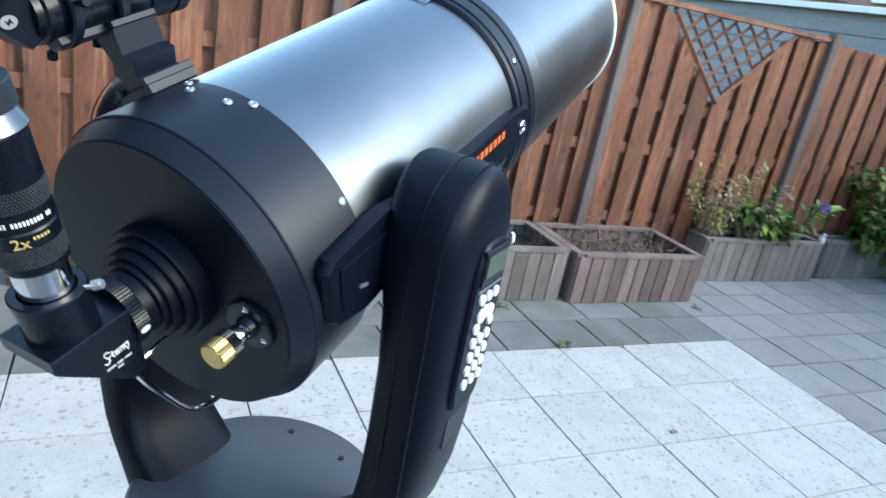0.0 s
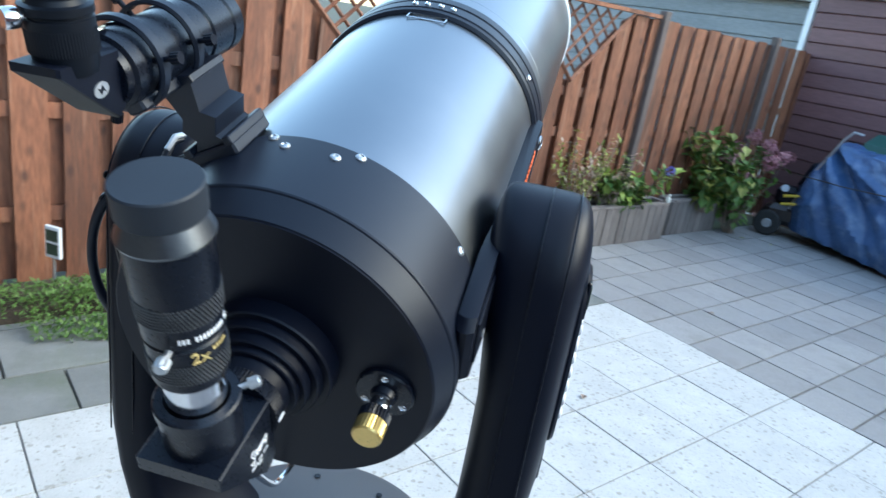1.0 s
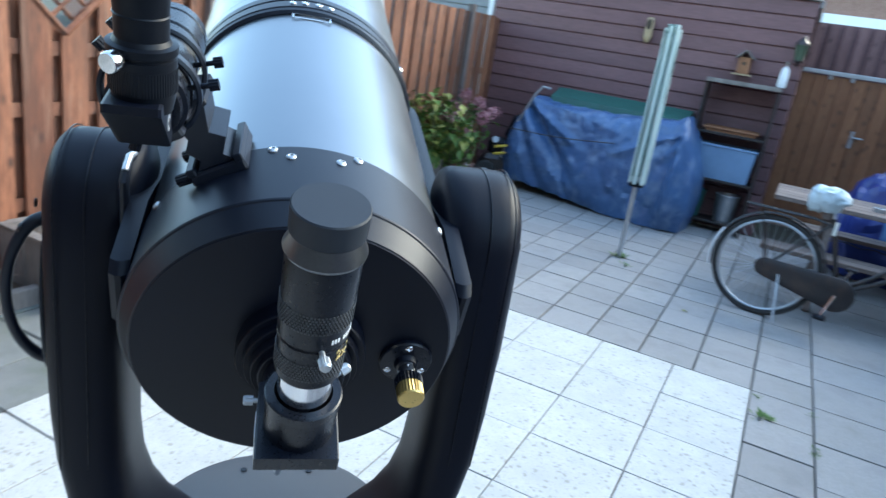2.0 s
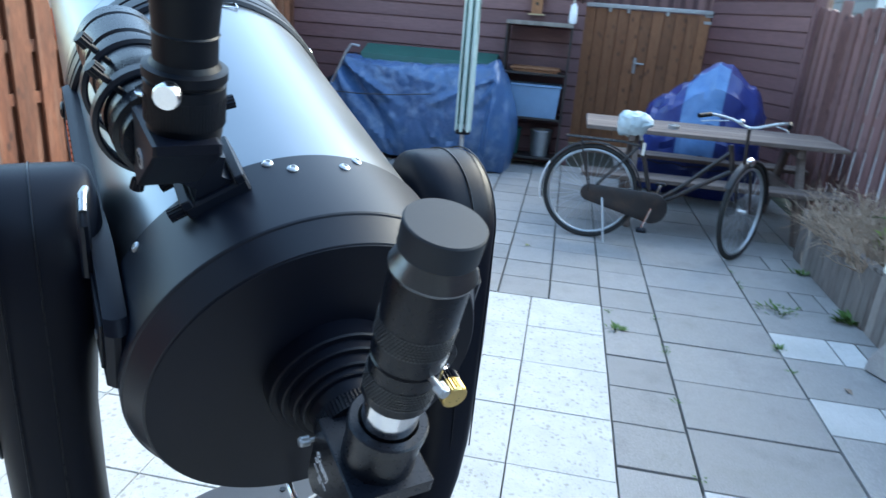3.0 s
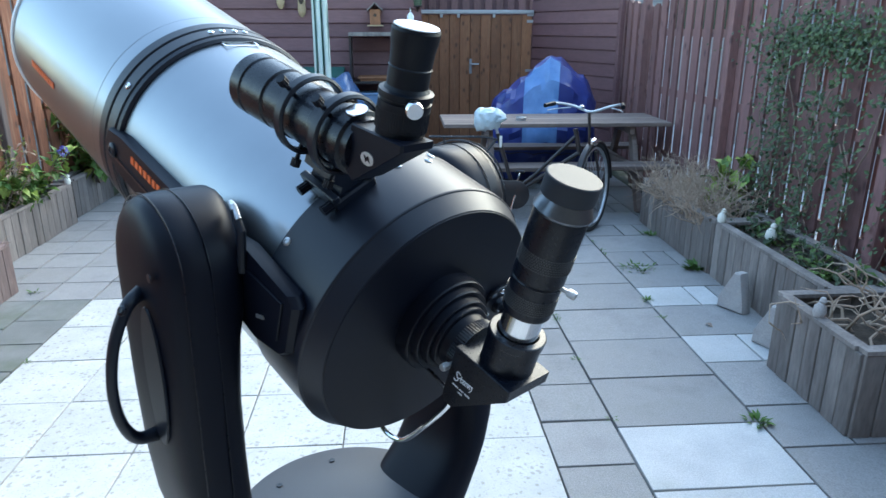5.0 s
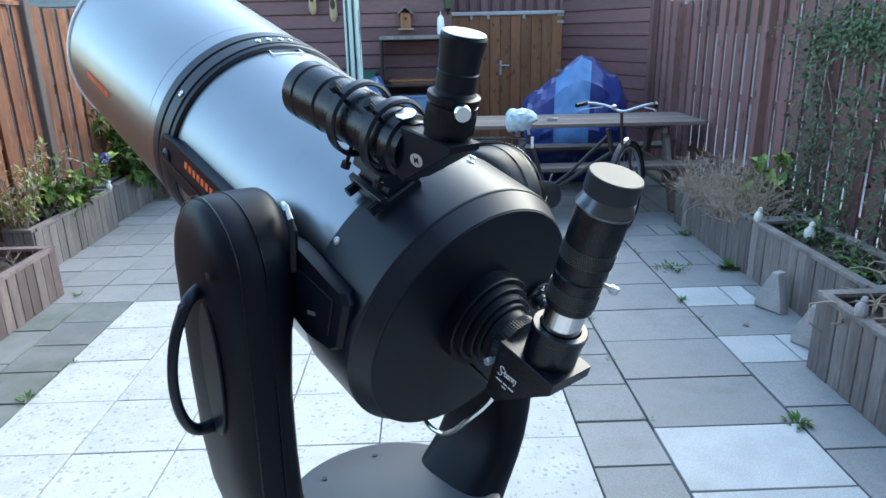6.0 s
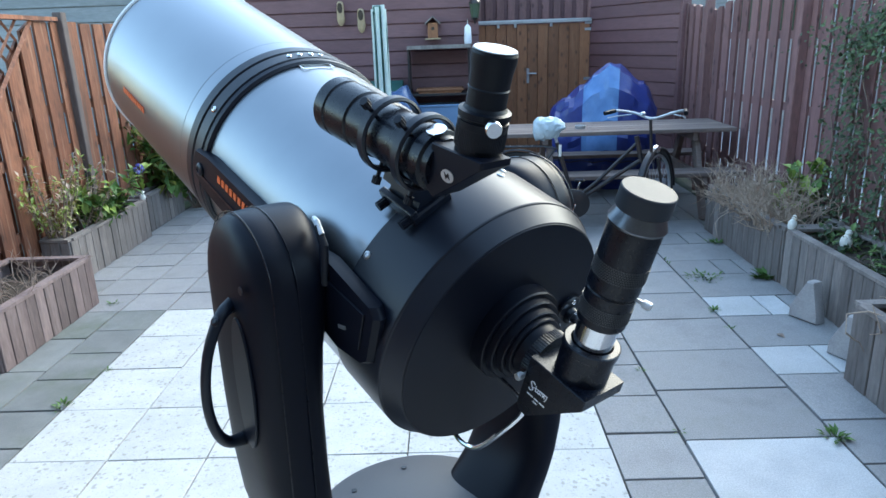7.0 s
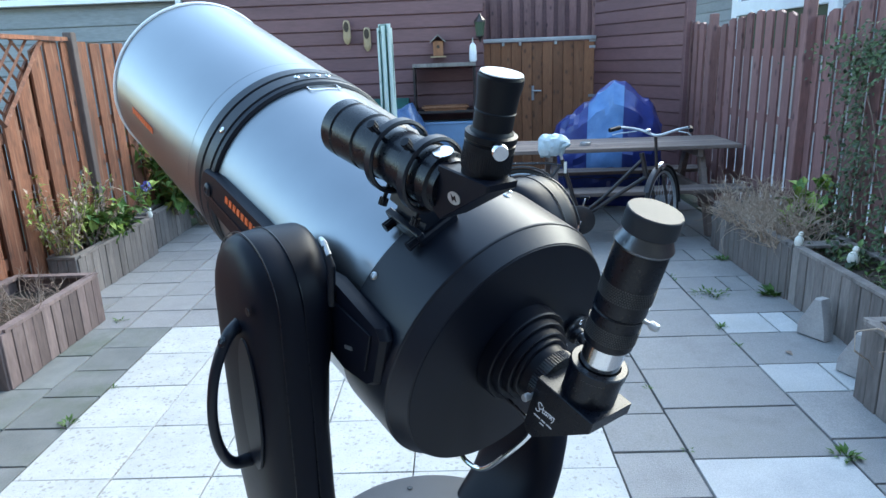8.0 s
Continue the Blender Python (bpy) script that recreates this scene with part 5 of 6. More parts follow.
for _ in range(9):
    tuft((rng.choice((2.70, 3.30)) + rng.uniform(-0.01, 0.01), rng.uniform(-1.8, 1.2), 0), rng, 9, 0.025, 0.03)


# ---- draped covers ----
def cover(name, m, L, D, H, mat, label, seed=0):
    """A sheet draped over something long, with folds that run down from its two shoulders."""
    rg = random.Random(seed)
    lines = []
    for cx, cz in ((-0.44 * L, 0.96 * H), (0.45 * L, 0.98 * H)):
        for q in range(9):
            a = radians(-rg.uniform(8, 88)) if cx < 0 else radians(180 + rg.uniform(8, 88))
            lines.append((cx + rg.uniform(-0.08, 0.08), cz - rg.uniform(0, 0.08), math.cos(a), math.sin(a), rg.uniform(0.5, 1.3), rg.uniform(0.028, 0.062), rg.uniform(0.05, 0.11), rg.choice((1, 1, -0.7))))
    for q in range(10):
        a = radians(rg.uniform(-60, 20))
        lines.append((rg.uniform(-0.5, 0.4) * L, rg.uniform(0.15, 0.6) * H, math.cos(a), math.sin(a), rg.uniform(0.2, 0.6), rg.uniform(0.02, 0.04), rg.uniform(0.03, 0.07), rg.choice((1, -1))))

    def fold(x, z):
        d = 0.0
        for cx, cz, ux, uz, ln_, amp, wd, sg in lines:
            s_ = (x - cx) * ux + (z - cz) * uz
            if -0.05 < s_ < ln_:
                e = abs((x - cx) * uz - (z - cz) * ux)
                w = wd * (0.6 + 0.8 * max(0, s_) / ln_)
                if e < w:
                    d += sg * amp * (1 - e / w) * min(1, (s_ + 0.05) * 8) * min(1, (ln_ - s_) * 4)
        return d

    nu, nv = 130, 110
    rings = []
    for i in range(nu + 1):
        u = i / nu
        end = min(1.0, math.sin(math.pi * min(max(u, 0.0015), 0.9985)) * 4.0) ** 0.5
        top = H * (0.93 + 0.07 * u - 0.045 * math.sin(math.pi * u) + 0.05 * math.exp(-((u - 0.93) / 0.05) ** 2) + 0.03 * math.exp(-((u - 0.07) / 0.05) ** 2))
        lift = 0.11 * max(0, 1 - u * 1.5)
        ring = []
        for j in range(nv + 1):
            a = math.pi * j / nv
            c, s_ = math.cos(a), math.sin(a)
            z = top * abs(s_) ** 0.60 * (0.35 + 0.65 * end)
            g = z / top
            belly = 0.80 + 0.28 * math.sin(math.pi * min(1, g * 0.9 + 0.12))
            y_ = D / 2 * math.copysign(abs(c) ** 0.5, c) * (0.55 + 0.45 * end) * belly
            x = (u - 0.5) * L * (0.93 + 0.07 * math.sin(math.pi * min(1, g + 0.1)))
            k = min(1, abs(c) * 2.5)
            d = fold(x, z) * k + 0.05 * noise.noise((x * 1.8, z * 1.8, seed)) + 0.028 * (abs(noise.noise((x * 5 + z * 3, z * 4 - x * 2, seed + 5))) - 0.2) + 0.010 * noise.noise((x * 17, z * 17, c * 3))
            y_ += math.copysign(1, c) * d * end
            z += 0.02 * noise.noise((x * 6, c * 3, 2)) * s_ + 0.012 * noise.noise((x * 19, c * 5, 8)) * s_
            low = lift + 0.03 * abs(noise.noise((x * 5, 0, seed + 2)))
            ring.append((x, y_, max(0.003 + low * (1 if c > 0 or c < 0 else 0), z)))
        rings.append(ring)
    b_ = B().loft(rings, None, False, False)
    b_.f += [tuple(range(nv, -1, -1)), tuple(nu * (nv + 1) + j for j in range(nv + 1))]
    return solid(name, b_, mat, label, "tarpaulin", m=m, smooth=32)


cov = cover("tarpaulin", T(0.53, 3.46, 0) @ rot("Z", -8), 2.12, 0.60, 1.08, M_TARP, "faded blue tarpaulin tied over a bulky object", 3)
pts = [(-1.00 + 2.0 * i / 30, -0.375 - 0.012 * math.sin(i * 1.1), 0.66 + 0.14 * i / 30 - 0.03 * math.sin(math.pi * i / 20)) for i in range(20)]
part("rope", B().rod(pts, 0.006, 6), M_BLACKMETAL, cov, "dark tie rope")
# the second cover hangs in stiff flat facets
OUT = [(-0.58, 0.40), (-0.55, 0.66), (-0.42, 0.86), (-0.24, 0.94), (-0.06, 1.12), (0.10, 1.20), (0.30, 1.12), (0.48, 0.98), (0.57, 0.74), (0.59, 0.45)]
SIDE = ((-0.55, 0.0), (-0.86, 0.12), (-1.02, 0.34), (-0.98, 0.58), (-0.80, 0.82), (-0.42, 0.96), (0.0, 1.0), (0.45, 0.95), (0.9, 0.72), (1.0, 0.35), (0.7, 0.0))


def between_rows(rows, n):
    """Fills n - 1 rows in between each two."""
    out = []
    for p, q in zip(rows, rows[1:]):
        out += [tuple(a + (c - a) * i / n for a, c in zip(p, q)) for i in range(n)]
    return out + [tuple(rows[-1])]


rings = []
for i, (x, h_) in enumerate(between_rows(OUT, 4)):
    d = 0.34 * min(1.0, 0.45 + 2.4 * (0.60 - abs(x)))
    ring = []
    for f_, g_ in between_rows(SIDE, 4):
        p = Vector((x * (0.80 + 0.20 * min(1, g_ * 3)), d * f_, h_ * g_))
        q = p * 4.2
        cr = 0.10 * (abs(noise.noise((q.x * 1.0 + q.z * 0.7, q.y * 0.6, q.z * 0.8 - q.x * 0.5 + 4))) - 0.25) + 0.05 * (abs(noise.noise((q.x * 2.1 - q.z * 1.6, q.y, q.z * 2.0 + 8))) - 0.25)
        out_ = Vector((x * 0.4, f_, g_ * 0.7)).normalized()
        p += out_ * cr * (1 if g_ > 0.02 else 0.3)
        ring.append((p.x, p.y, max(0.004, p.z)))
    rings.append(ring)
m_ = T(3.34, 3.24, 0) @ rot("Z", -14) @ Matrix.Diagonal((1.0, 1.0, 1.06, 1.0))
cov2 = thing("tarpaulin", m_, "glossy bright blue tarpaulin over a standing object", "tarpaulin")
part("sheet", B().loft(rings, None, False, False).add(rings[0], [tuple(range(len(rings[0]) - 1, -1, -1))]).add(rings[-1], [tuple(range(len(rings[-1])))]), M_TARP2, cov2, smooth=24)
# lighter blue strip over the middle of the front
strip = [[(p[0], p[1] - 0.006, p[2] + 0.005) for p in r[8:22]] for r in rings[14:23]]
part("bleached_panel", B().loft(strip, None, False, False), M_PALETARP, cov2, "lighter blue panel of the sheet", smooth=24)
for k in range(9):
    part("cord", B().rod([(-0.5 + k * 0.12, -0.385, 0.30 + 0.02 * (k % 2)), (-0.38 + k * 0.12, -0.385, 0.30 + 0.02 * ((k + 1) % 2))], 0.005, 5), M_BLACKMETAL, cov2) if k < 8 else None

# ---- folded rotary clothes dryer ----
dry = thing("clothes_dryer", T(1.26, 1.78, 0), "folded rotary clothes dryer with green lines", "clothes dryer")
part("pole", B().rod([(0, 0, -0.02), (0, 0, 1.80)], 0.019, 16), M_STEEL, dry, "grey steel pole")
for k in range(6):
    a = radians(20 + 60 * k)
    c, s_ = math.cos(a), math.sin(a)
    part("arm", B().rod([(0.052 * c, 0.052 * s_, 0.62), (0.050 * c, 0.050 * s_, 1.20), (0.046 * c, 0.046 * s_, 1.80 + 0.015 * (k % 3))], 0.0165, 8), M_PALEGREEN, dry, "pale folded arm")
bb = B()
rng = random.Random(5)
for k in range(26):
    a = rng.uniform(0, 6.28)
    r = rng.uniform(0.03, 0.062)
    pts = [(r * math.cos(a) + rng.uniform(-0.006, 0.006), r * math.sin(a) + rng.uniform(-0.006, 0.006), 0.68 + 0.22 * i) for i in range(6)]
    bb.rod(pts, 0.003, 4)
tagged(part("line", bb, M_GREENLID, dry, "green plastic line"), kind="stuff")
part("collar", B().lathe([(0.60, 0.021), (0.60, 0.06), (0.63, 0.062), (0.64, 0.021)], 20, rot("X", 90)), M_RUBBER, dry)
part("hub", B().lathe([(1.76, 0.02), (1.76, 0.05), (1.82, 0.045), (1.83, 0.02)], 20, rot("X", 90)), M_GREENLID, dry, "pale green plastic hub")

# ---- shelf, crate and pots by the shed ----
sh = thing("shelf_unit", T(1.36, 3.62, 0), "open black shelf rack against the shed", "shelf")
for x in (0.012, 0.668):
    part("side_panel", B().box((x, 0.15, 0.74), (0.024, 0.29, 1.48), ch=0.003), M_BLACKMETAL, sh, smooth=0)
for z in (0.10, 0.52, 0.98, 1.475):
    part("shelf", B().box((0.34, 0.15, z), (0.63, 0.29, 0.025), ch=0.003), M_BLACKMETAL, sh, smooth=0)
part("edge", B().box((0.34, 0.0, 1.478), (0.68, 0.02, 0.04), ch=0.003), M_GREYWOOD, sh, "worn front edge", smooth=0)


def crate(name, x, y, z, w, d, h, mat, label):
    ob = thing(name, T(x, y, z), label, "crate")
    t = 0.006
    b_ = B().loft([[(-w * 0.46, -d * 0.46, 0), (w * 0.46, -d * 0.46, 0), (w * 0.46, d * 0.46, 0), (-w * 0.46, d * 0.46, 0)], [(-w / 2, -d / 2, h), (w / 2, -d / 2, h), (w / 2, d / 2, h), (-w / 2, d / 2, h)],
                   [(-w / 2 + t, -d / 2 + t, h), (w / 2 - t, -d / 2 + t, h), (w / 2 - t, d / 2 - t, h), (-w / 2 + t, d / 2 - t, h)], [(-w * 0.44, -d * 0.44, t), (w * 0.44, -d * 0.44, t), (w * 0.44, d * 0.44, t), (-w * 0.44, d * 0.44, t)]])
    part("body", b_, mat, ob, smooth=0)
    part("rim", B().box((0, -d / 2, h - 0.012), (w + 0.02, 0.02, 0.024), ch=0.004).box((0, d / 2, h - 0.012), (w + 0.02, 0.02, 0.024), ch=0.004), mat, ob, smooth=0)


crate("crate", 1.70, 3.77, 0.533, 0.58, 0.27, 0.34, M_SLATBLUE, "pale blue plastic crate on the shelf")
crate("tray", 1.70, 3.78, 0.9926, 0.50, 0.24, 0.05, M_GATE, "shallow orange tray on the shelf")
for x, r, m_ in ((1.52, 0.10, M_GREENLID), (1.84, 0.115, M_STEEL)):
    solid("bucket", B().lathe([(0, 0.001), (0, r * 0.8), (0.26, r), (0.27, r + 0.008), (0.28, r + 0.006), (0.28, r - 0.004), (0.02, r * 0.76), (0.02, 0.001)], 28, rot("X", 90)), m_, "plastic bucket on the bottom shelf", "bucket", m=T(x, 3.77, 0.1126))
box_ = thing("storage_box", T(0.56, 3.76, 0), "storage box with a dark green lid by the shed", "storage box")
part("body", B().box((0, 0, 0.47), (1.38, 0.34, 0.94), ch=0.02), M_GREENLID, box_, smooth=0)
part("lid", B().prism([(-0.185, 0), (0.175, 0), (0.175, 0.17), (0.10, 0.19), (-0.16, 0.10)], 1.46, Matrix(((0, 0, 1, -0.73), (1, 0, 0, 0), (0, 1, 0, 0.945), (0, 0, 0, 1))), ch=0.006), M_GREENLID, box_, "sloping green plastic lid", smooth=0)

# ---- things on the shed wall ----
def clog(x, z):
    prof = [(-0.125, 0.018), (-0.11, 0.034), (-0.06, 0.040), (0.0, 0.040), (0.06, 0.044), (0.10, 0.034), (0.130, 0.010)]
    ob = thing("clog", T(x, 3.925, z), "yellowed wooden clog hung on the wall", "clog", "hanging clogs")
    rings = [[(r * math.cos(a), -0.03 + r * 0.75 * math.sin(a), -y) for a in [2 * math.pi * i / 16 for i in range(16)]] for y, r in prof]
    part("body", B().loft(rings), M_CLOG, ob)
    # Flat dark oval: the shade of the hollow, put into its colour.
    part("opening", B().prism(arc(0.028, 0.055, 18, 0, 360)[:-1], 0.004, T(0, -0.0605, 0.055) @ rot("X", 90)), M_SOIL, ob, "dark oval painting the shade inside the clog")


clog(0.64, 1.86)
clog(0.86, 1.78)
bh = thing("birdhouse", T(1.64, 3.86, 1.56), "small wooden bird house on the wall", "bird house")
part("body", B().box((0, 0.0, 0.09), (0.11, 0.10, 0.16), ch=0.003), M_GATE, bh, smooth=0)
# Flat disc on the front, coloured dark as the shade inside the entrance.
part("hole", B().lathe([(0, 0.018), (0.002, 0.018), (0.002, 0)], 16, T(0, -0.049, 0.11) @ rot("Z", 180)), M_SOIL, bh)
for s_ in (-1, 1):
    part("roof_board", B().box((s_ * 0.042, 0, 0.197), (0.115, 0.15, 0.014), T(0, 0, 0) @ T(s_ * 0.042, 0, 0.197) @ rot("Y", s_ * 42) @ T(-s_ * 0.042, 0, -0.197)), M_GREYWOOD, bh, smooth=0)
part("perch_board", B().box((0, -0.02, 0.004), (0.17, 0.15, 0.014)), M_CLOG, bh, smooth=0)
fe_ = thing("bird_feeder", T(2.02, 3.86, 1.50), "white hanging bird feeder", "bird feeder")
part("body", B().lathe([(0, 0.001), (0.0, 0.035), (0.02, 0.042), (0.10, 0.040), (0.17, 0.034), (0.20, 0.012), (0.205, 0.001)], 18, rot("X", 90)), M_WHITE, fe_)
part("hook", B().rod([(0, 0, 0.20), (0, 0, 0.24), (0, 0.05, 0.25), (0, 0.10, 0.25)], 0.004, 6), M_STEEL, fe_)
ln = thing("wall_lantern", T(2.10, 3.84, 1.74), "black carriage lantern on the shed corner", "lantern")
part("glass", B().lathe([(0.03, 0.001), (0.03, 0.040), (0.17, 0.058), (0.17, 0.001)], 6, rot("X", 90)), M_SCREEN, ln, "dusty glass", smooth=0)
part("cap", B().lathe([(0.17, 0.066), (0.19, 0.060), (0.23, 0.022), (0.25, 0.012), (0.26, 0.001)], 6, rot("X", 90)), M_BLACKMETAL, ln, smooth=0)
part("base", B().lathe([(0.0, 0.001), (0.0, 0.018), (0.02, 0.046), (0.03, 0.046), (0.03, 0.001)], 6, rot("X", 90)), M_BLACKMETAL, ln, smooth=0)
part("arm", B().rod([(0, 0.0, 0.02), (0.0, 0.05, -0.03), (0, 0.11, 0.0), (0, 0.115, 0.10)], 0.008, 6), M_BLACKMETAL, ln)

# ---- picnic table ----
tb = thing("picnic_table", T(3.24, 2.26, 0) @ rot("Z", -0.6), "weathered dark wooden picnic table with attached benches", "picnic table")
for i in range(5):
    part("top_plank", B().box((0, -0.30 + i * 0.142, 0.742), (1.98, 0.136, 0.034), ch=0.004), M_DARKWOOD, tb, smooth=0)
for s_ in (-1, 1):
    for k in (0, 1):
        part("bench_plank", B().box((0, s_ * (0.46 + k * 0.125), 0.415), (1.98, 0.118, 0.034), ch=0.004), M_DARKWOOD, tb, smooth=0)
for x in (-0.62, 0.66):
    part("bench_beam", B().box((x, 0, 0.365), (0.045, 1.26, 0.085), ch=0.004), M_DARKWOOD, tb, smooth=0)
    part("top_beam", B().box((x, 0, 0.688), (0.045, 0.66, 0.07), ch=0.004), M_DARKWOOD, tb, smooth=0)
    for s_ in (-1, 1):
        m_ = T(x + 0.046, s_ * 0.34, 0.36) @ rot("X", s_ * 27)
        part("leg", B().box((0, 0, 0), (0.045, 0.09, 0.82), m_, ch=0.004), M_DARKWOOD, tb, smooth=0)
at_ = thing("ashtray", T(2.95, 2.14, 0.7592), "small dark metal tin on the picnic table", "tin")
part("body", B().lathe([(0, 0.001), (0, 0.045), (0.028, 0.048), (0.03, 0.044), (0.012, 0.042), (0.012, 0.001)], 20, rot("X", 90)), M_STEEL, at_)

# ---- bicycle ----
BK = T(2.31, 1.34, 0) @ rot("Z", -6.5) @ rot("X", -4)
bike = thing("bicycle", BK, "old rusty ladies' bicycle parked by the picnic table", "bicycle")


def wheel(name, cx, steer):
    m_ = T(cx, 0, 0.345) @ rot("Z", steer)
    w = part(name, B().loft([[(0, 0, 0)] for _ in range(0)] or [[((0.333 + 0.018 * math.cos(b_)) * math.cos(a), 0.018 * math.sin(b_), (0.333 + 0.018 * math.cos(b_)) * math.sin(a)) for b_ in [2 * math.pi * k / 10 for k in range(10)]] for a in [2 * math.pi * i / 64 for i in range(65)]], m_, False), M_TYRE, bike, "worn black tyre")
    part("rim", B().loft([[((0.308 + 0.010 * math.cos(b_)) * math.cos(a), 0.013 * math.sin(b_), (0.308 + 0.010 * math.cos(b_)) * math.sin(a)) for b_ in [2 * math.pi * k / 8 for k in range(8)]] for a in [2 * math.pi * i / 64 for i in range(65)]], m_, False), M_STEEL, w, "dull steel rim")
    part("hub", B().lathe([(-0.045, 0.001), (-0.045, 0.012), (-0.035, 0.024), (-0.03, 0.016), (0.03, 0.016), (0.035, 0.024), (0.045, 0.012), (0.045, 0.001)], 16, m_), M_STEEL, w)
    sp = B()
    for k in range(32):
        a = 2 * math.pi * k / 32
        a2 = a + (0.5 if k % 4 < 2 else -0.5)
        sp.rod([(0.02 * math.cos(a2), 0.03 * (1 if k % 2 else -1), 0.02 * math.sin(a2)), (0.30 * math.cos(a), 0, 0.30 * math.sin(a))], 0.0014, 4, m_)
    part("spokes", sp, M_STEEL, w)
    return w


wheel("rear_wheel", 0.0, 0)
wheel("front_wheel", 1.07, 60)
FR = M_BLACKMETAL
seat0, bb0, head_lo, head_hi = Vector((0.32, 0, 0.72)), Vector((0.455, 0, 0.29)), Vector((0.955, 0, 0.60)), Vector((0.91, 0, 0.80))
part("seat_tube", B().rod([bb0, Vector((0.31, 0, 0.76))], 0.016, 12), FR, bike)
part("seat_post", B().rod([Vector((0.31, 0, 0.76)), Vector((0.285, 0, 0.86))], 0.012, 10), M_STEEL, bike)
part("down_tube", B().rod([head_lo + Vector((-0.004, 0, 0.02)), bb0], 0.016, 12), FR, bike)
part("top_tube", B().rod([head_hi + Vector((0, 0, -0.06)), Vector((0.62, 0, 0.45)), Vector((0.52, 0, 0.37)), Vector((0.43, 0, 0.37))], 0.014, 12), FR, bike)
part("head_tube", B().rod([head_lo, head_hi], 0.019, 12), FR, bike)
for s_ in (-1, 1):
    part("chain_stay", B().rod([(0, s_ * 0.055, 0.345), (0.42, s_ * 0.035, 0.29)], 0.009, 8), FR, bike)
    part("seat_stay", B().rod([(0, s_ * 0.055, 0.345), (0.305, s_ * 0.03, 0.72)], 0.008, 8), FR, bike)
    part("rack_stay", B().rod([(0, s_ * 0.065, 0.345), (-0.11, s_ * 0.06, 0.72)], 0.006, 8), FR, bike)
ST = T(1.07, 0, 0.345) @ rot("Z", 60) @ T(-1.07, 0, -0.345)
for s_ in (-1, 1):
    part("fork_blade", B().rod([(1.07, s_ * 0.052, 0.345), (1.01, s_ * 0.05, 0.52), (0.965, s_ * 0.04, 0.64)], [0.007, 0.011, 0.012], 8, ST), FR, bike)
part("stem", B().rod([(0.955, 0, 0.62), (0.90, 0, 0.93)], 0.012, 10, ST), FR, bike)
pts = [(0.80, -0.29, 0.985), (0.88, -0.25, 0.995), (0.945, -0.14, 0.975), (0.925, 0, 0.935), (0.945, 0.14, 0.975), (0.88, 0.25, 0.995), (0.80, 0.29, 0.985)]
hb = part("handlebar", B().rod(flowing(pts), 0.010, 10, ST), M_STEEL, bike, "swept dull steel handlebar")
for s_ in (-1, 1):
    part("grip", B().rod([(0.86, s_ * 0.263, 0.995), (0.76, s_ * 0.30, 0.98)], 0.016, 10, ST), M_RUBBER, hb)
    part("brake_lever", B().rod([(0.93, s_ * 0.16, 0.965), (0.86, s_ * 0.25, 0.955), (0.79, s_ * 0.29, 0.945)], 0.005, 6, ST), M_STEEL, hb)
part("bell", B().lathe([(0, 0.022), (0.012, 0.020), (0.02, 0.008), (0.021, 0)], 16, ST @ T(0.925, 0.07, 0.965) @ rot("X", 90)), M_STEEL, hb)
part("headlight", B().lathe([(0, 0.014), (0.03, 0.032), (0.05, 0.034), (0.055, 0.028), (0.056, 0)], 18, ST @ T(0.985, 0, 0.70) @ rot("Z", -90)), M_CHROME, bike)


def guard(cx, a0, a1, r, m_, label):
    rings = []
    for i in range(33):
        a = radians(a0 + (a1 - a0) * i / 32)
        rings.append([(cx + rr * math.cos(a), yy, 0.345 + rr * math.sin(a)) for yy, rr in ((-0.028, r - 0.012), (-0.018, r), (0.018, r), (0.028, r - 0.012), (0.018, r - 0.003), (-0.018, r - 0.003))])
    part("mudguard", B().loft(rings, m_), FR, bike, label)


guard(0, -5, 195, 0.372, None, "black mudguard with a white tail")
guard(1.07, 5, 150, 0.372, ST, "black front mudguard")
part("tail_patch", B().loft([[(rr * math.cos(radians(150 + 4.5 * i)), yy, 0.345 + rr * math.sin(radians(150 + 4.5 * i))) for yy, rr in ((-0.030, 0.362), (-0.019, 0.3745), (0.019, 0.3745), (0.030, 0.362), (0.018, 0.3715), (-0.018, 0.3715))] for i in range(11)]), M_WHITE, bike, "white mudguard tail")
cc = B().loft([[(x, -0.050 + yy, z) for x, z in ([(0.455 + rr * math.cos(radians(a)), 0.29 + rr * math.sin(radians(a))) for a in range(-95, 96, 10)] + [(0.0 + rr2 * math.cos(radians(a)), 0.345 + rr2 * math.sin(radians(a))) for a in range(95, 266, 10)])]
               for yy, rr, rr2 in ((-0.017, 0.106, 0.056), (-0.013, 0.112, 0.062), (0.013, 0.112, 0.062), (0.017, 0.106, 0.056))])
part("chain_case", cc, FR, bike, "closed rusty black chain case")
for s_, d in ((-1, 1), (1, -1)):
    cr = part("crank", B().rod([(0.455, s_ * 0.075, 0.29), (0.455 - d * 0.045, s_ * 0.085, 0.29 - d * 0.155)], 0.009, 8), M_CHROME, bike)
    part("pedal", B().box((0.455 - d * 0.045, s_ * 0.135, 0.29 - d * 0.155), (0.075, 0.09, 0.022), ch=0.006), M_RUBBER, cr, smooth=0)
rk = B()
for yy in (-0.055, 0, 0.055):
    rk.rod([(-0.22, yy, 0.735), (0.20, yy, 0.735), (0.29, yy * 0.5, 0.72)], 0.006, 6)
for x in (-0.22, -0.05, 0.12):
    rk.rod([(x, -0.058, 0.735), (x, 0.058, 0.735)], 0.006, 6)
part("rack", rk, FR, bike, "black luggage rack")
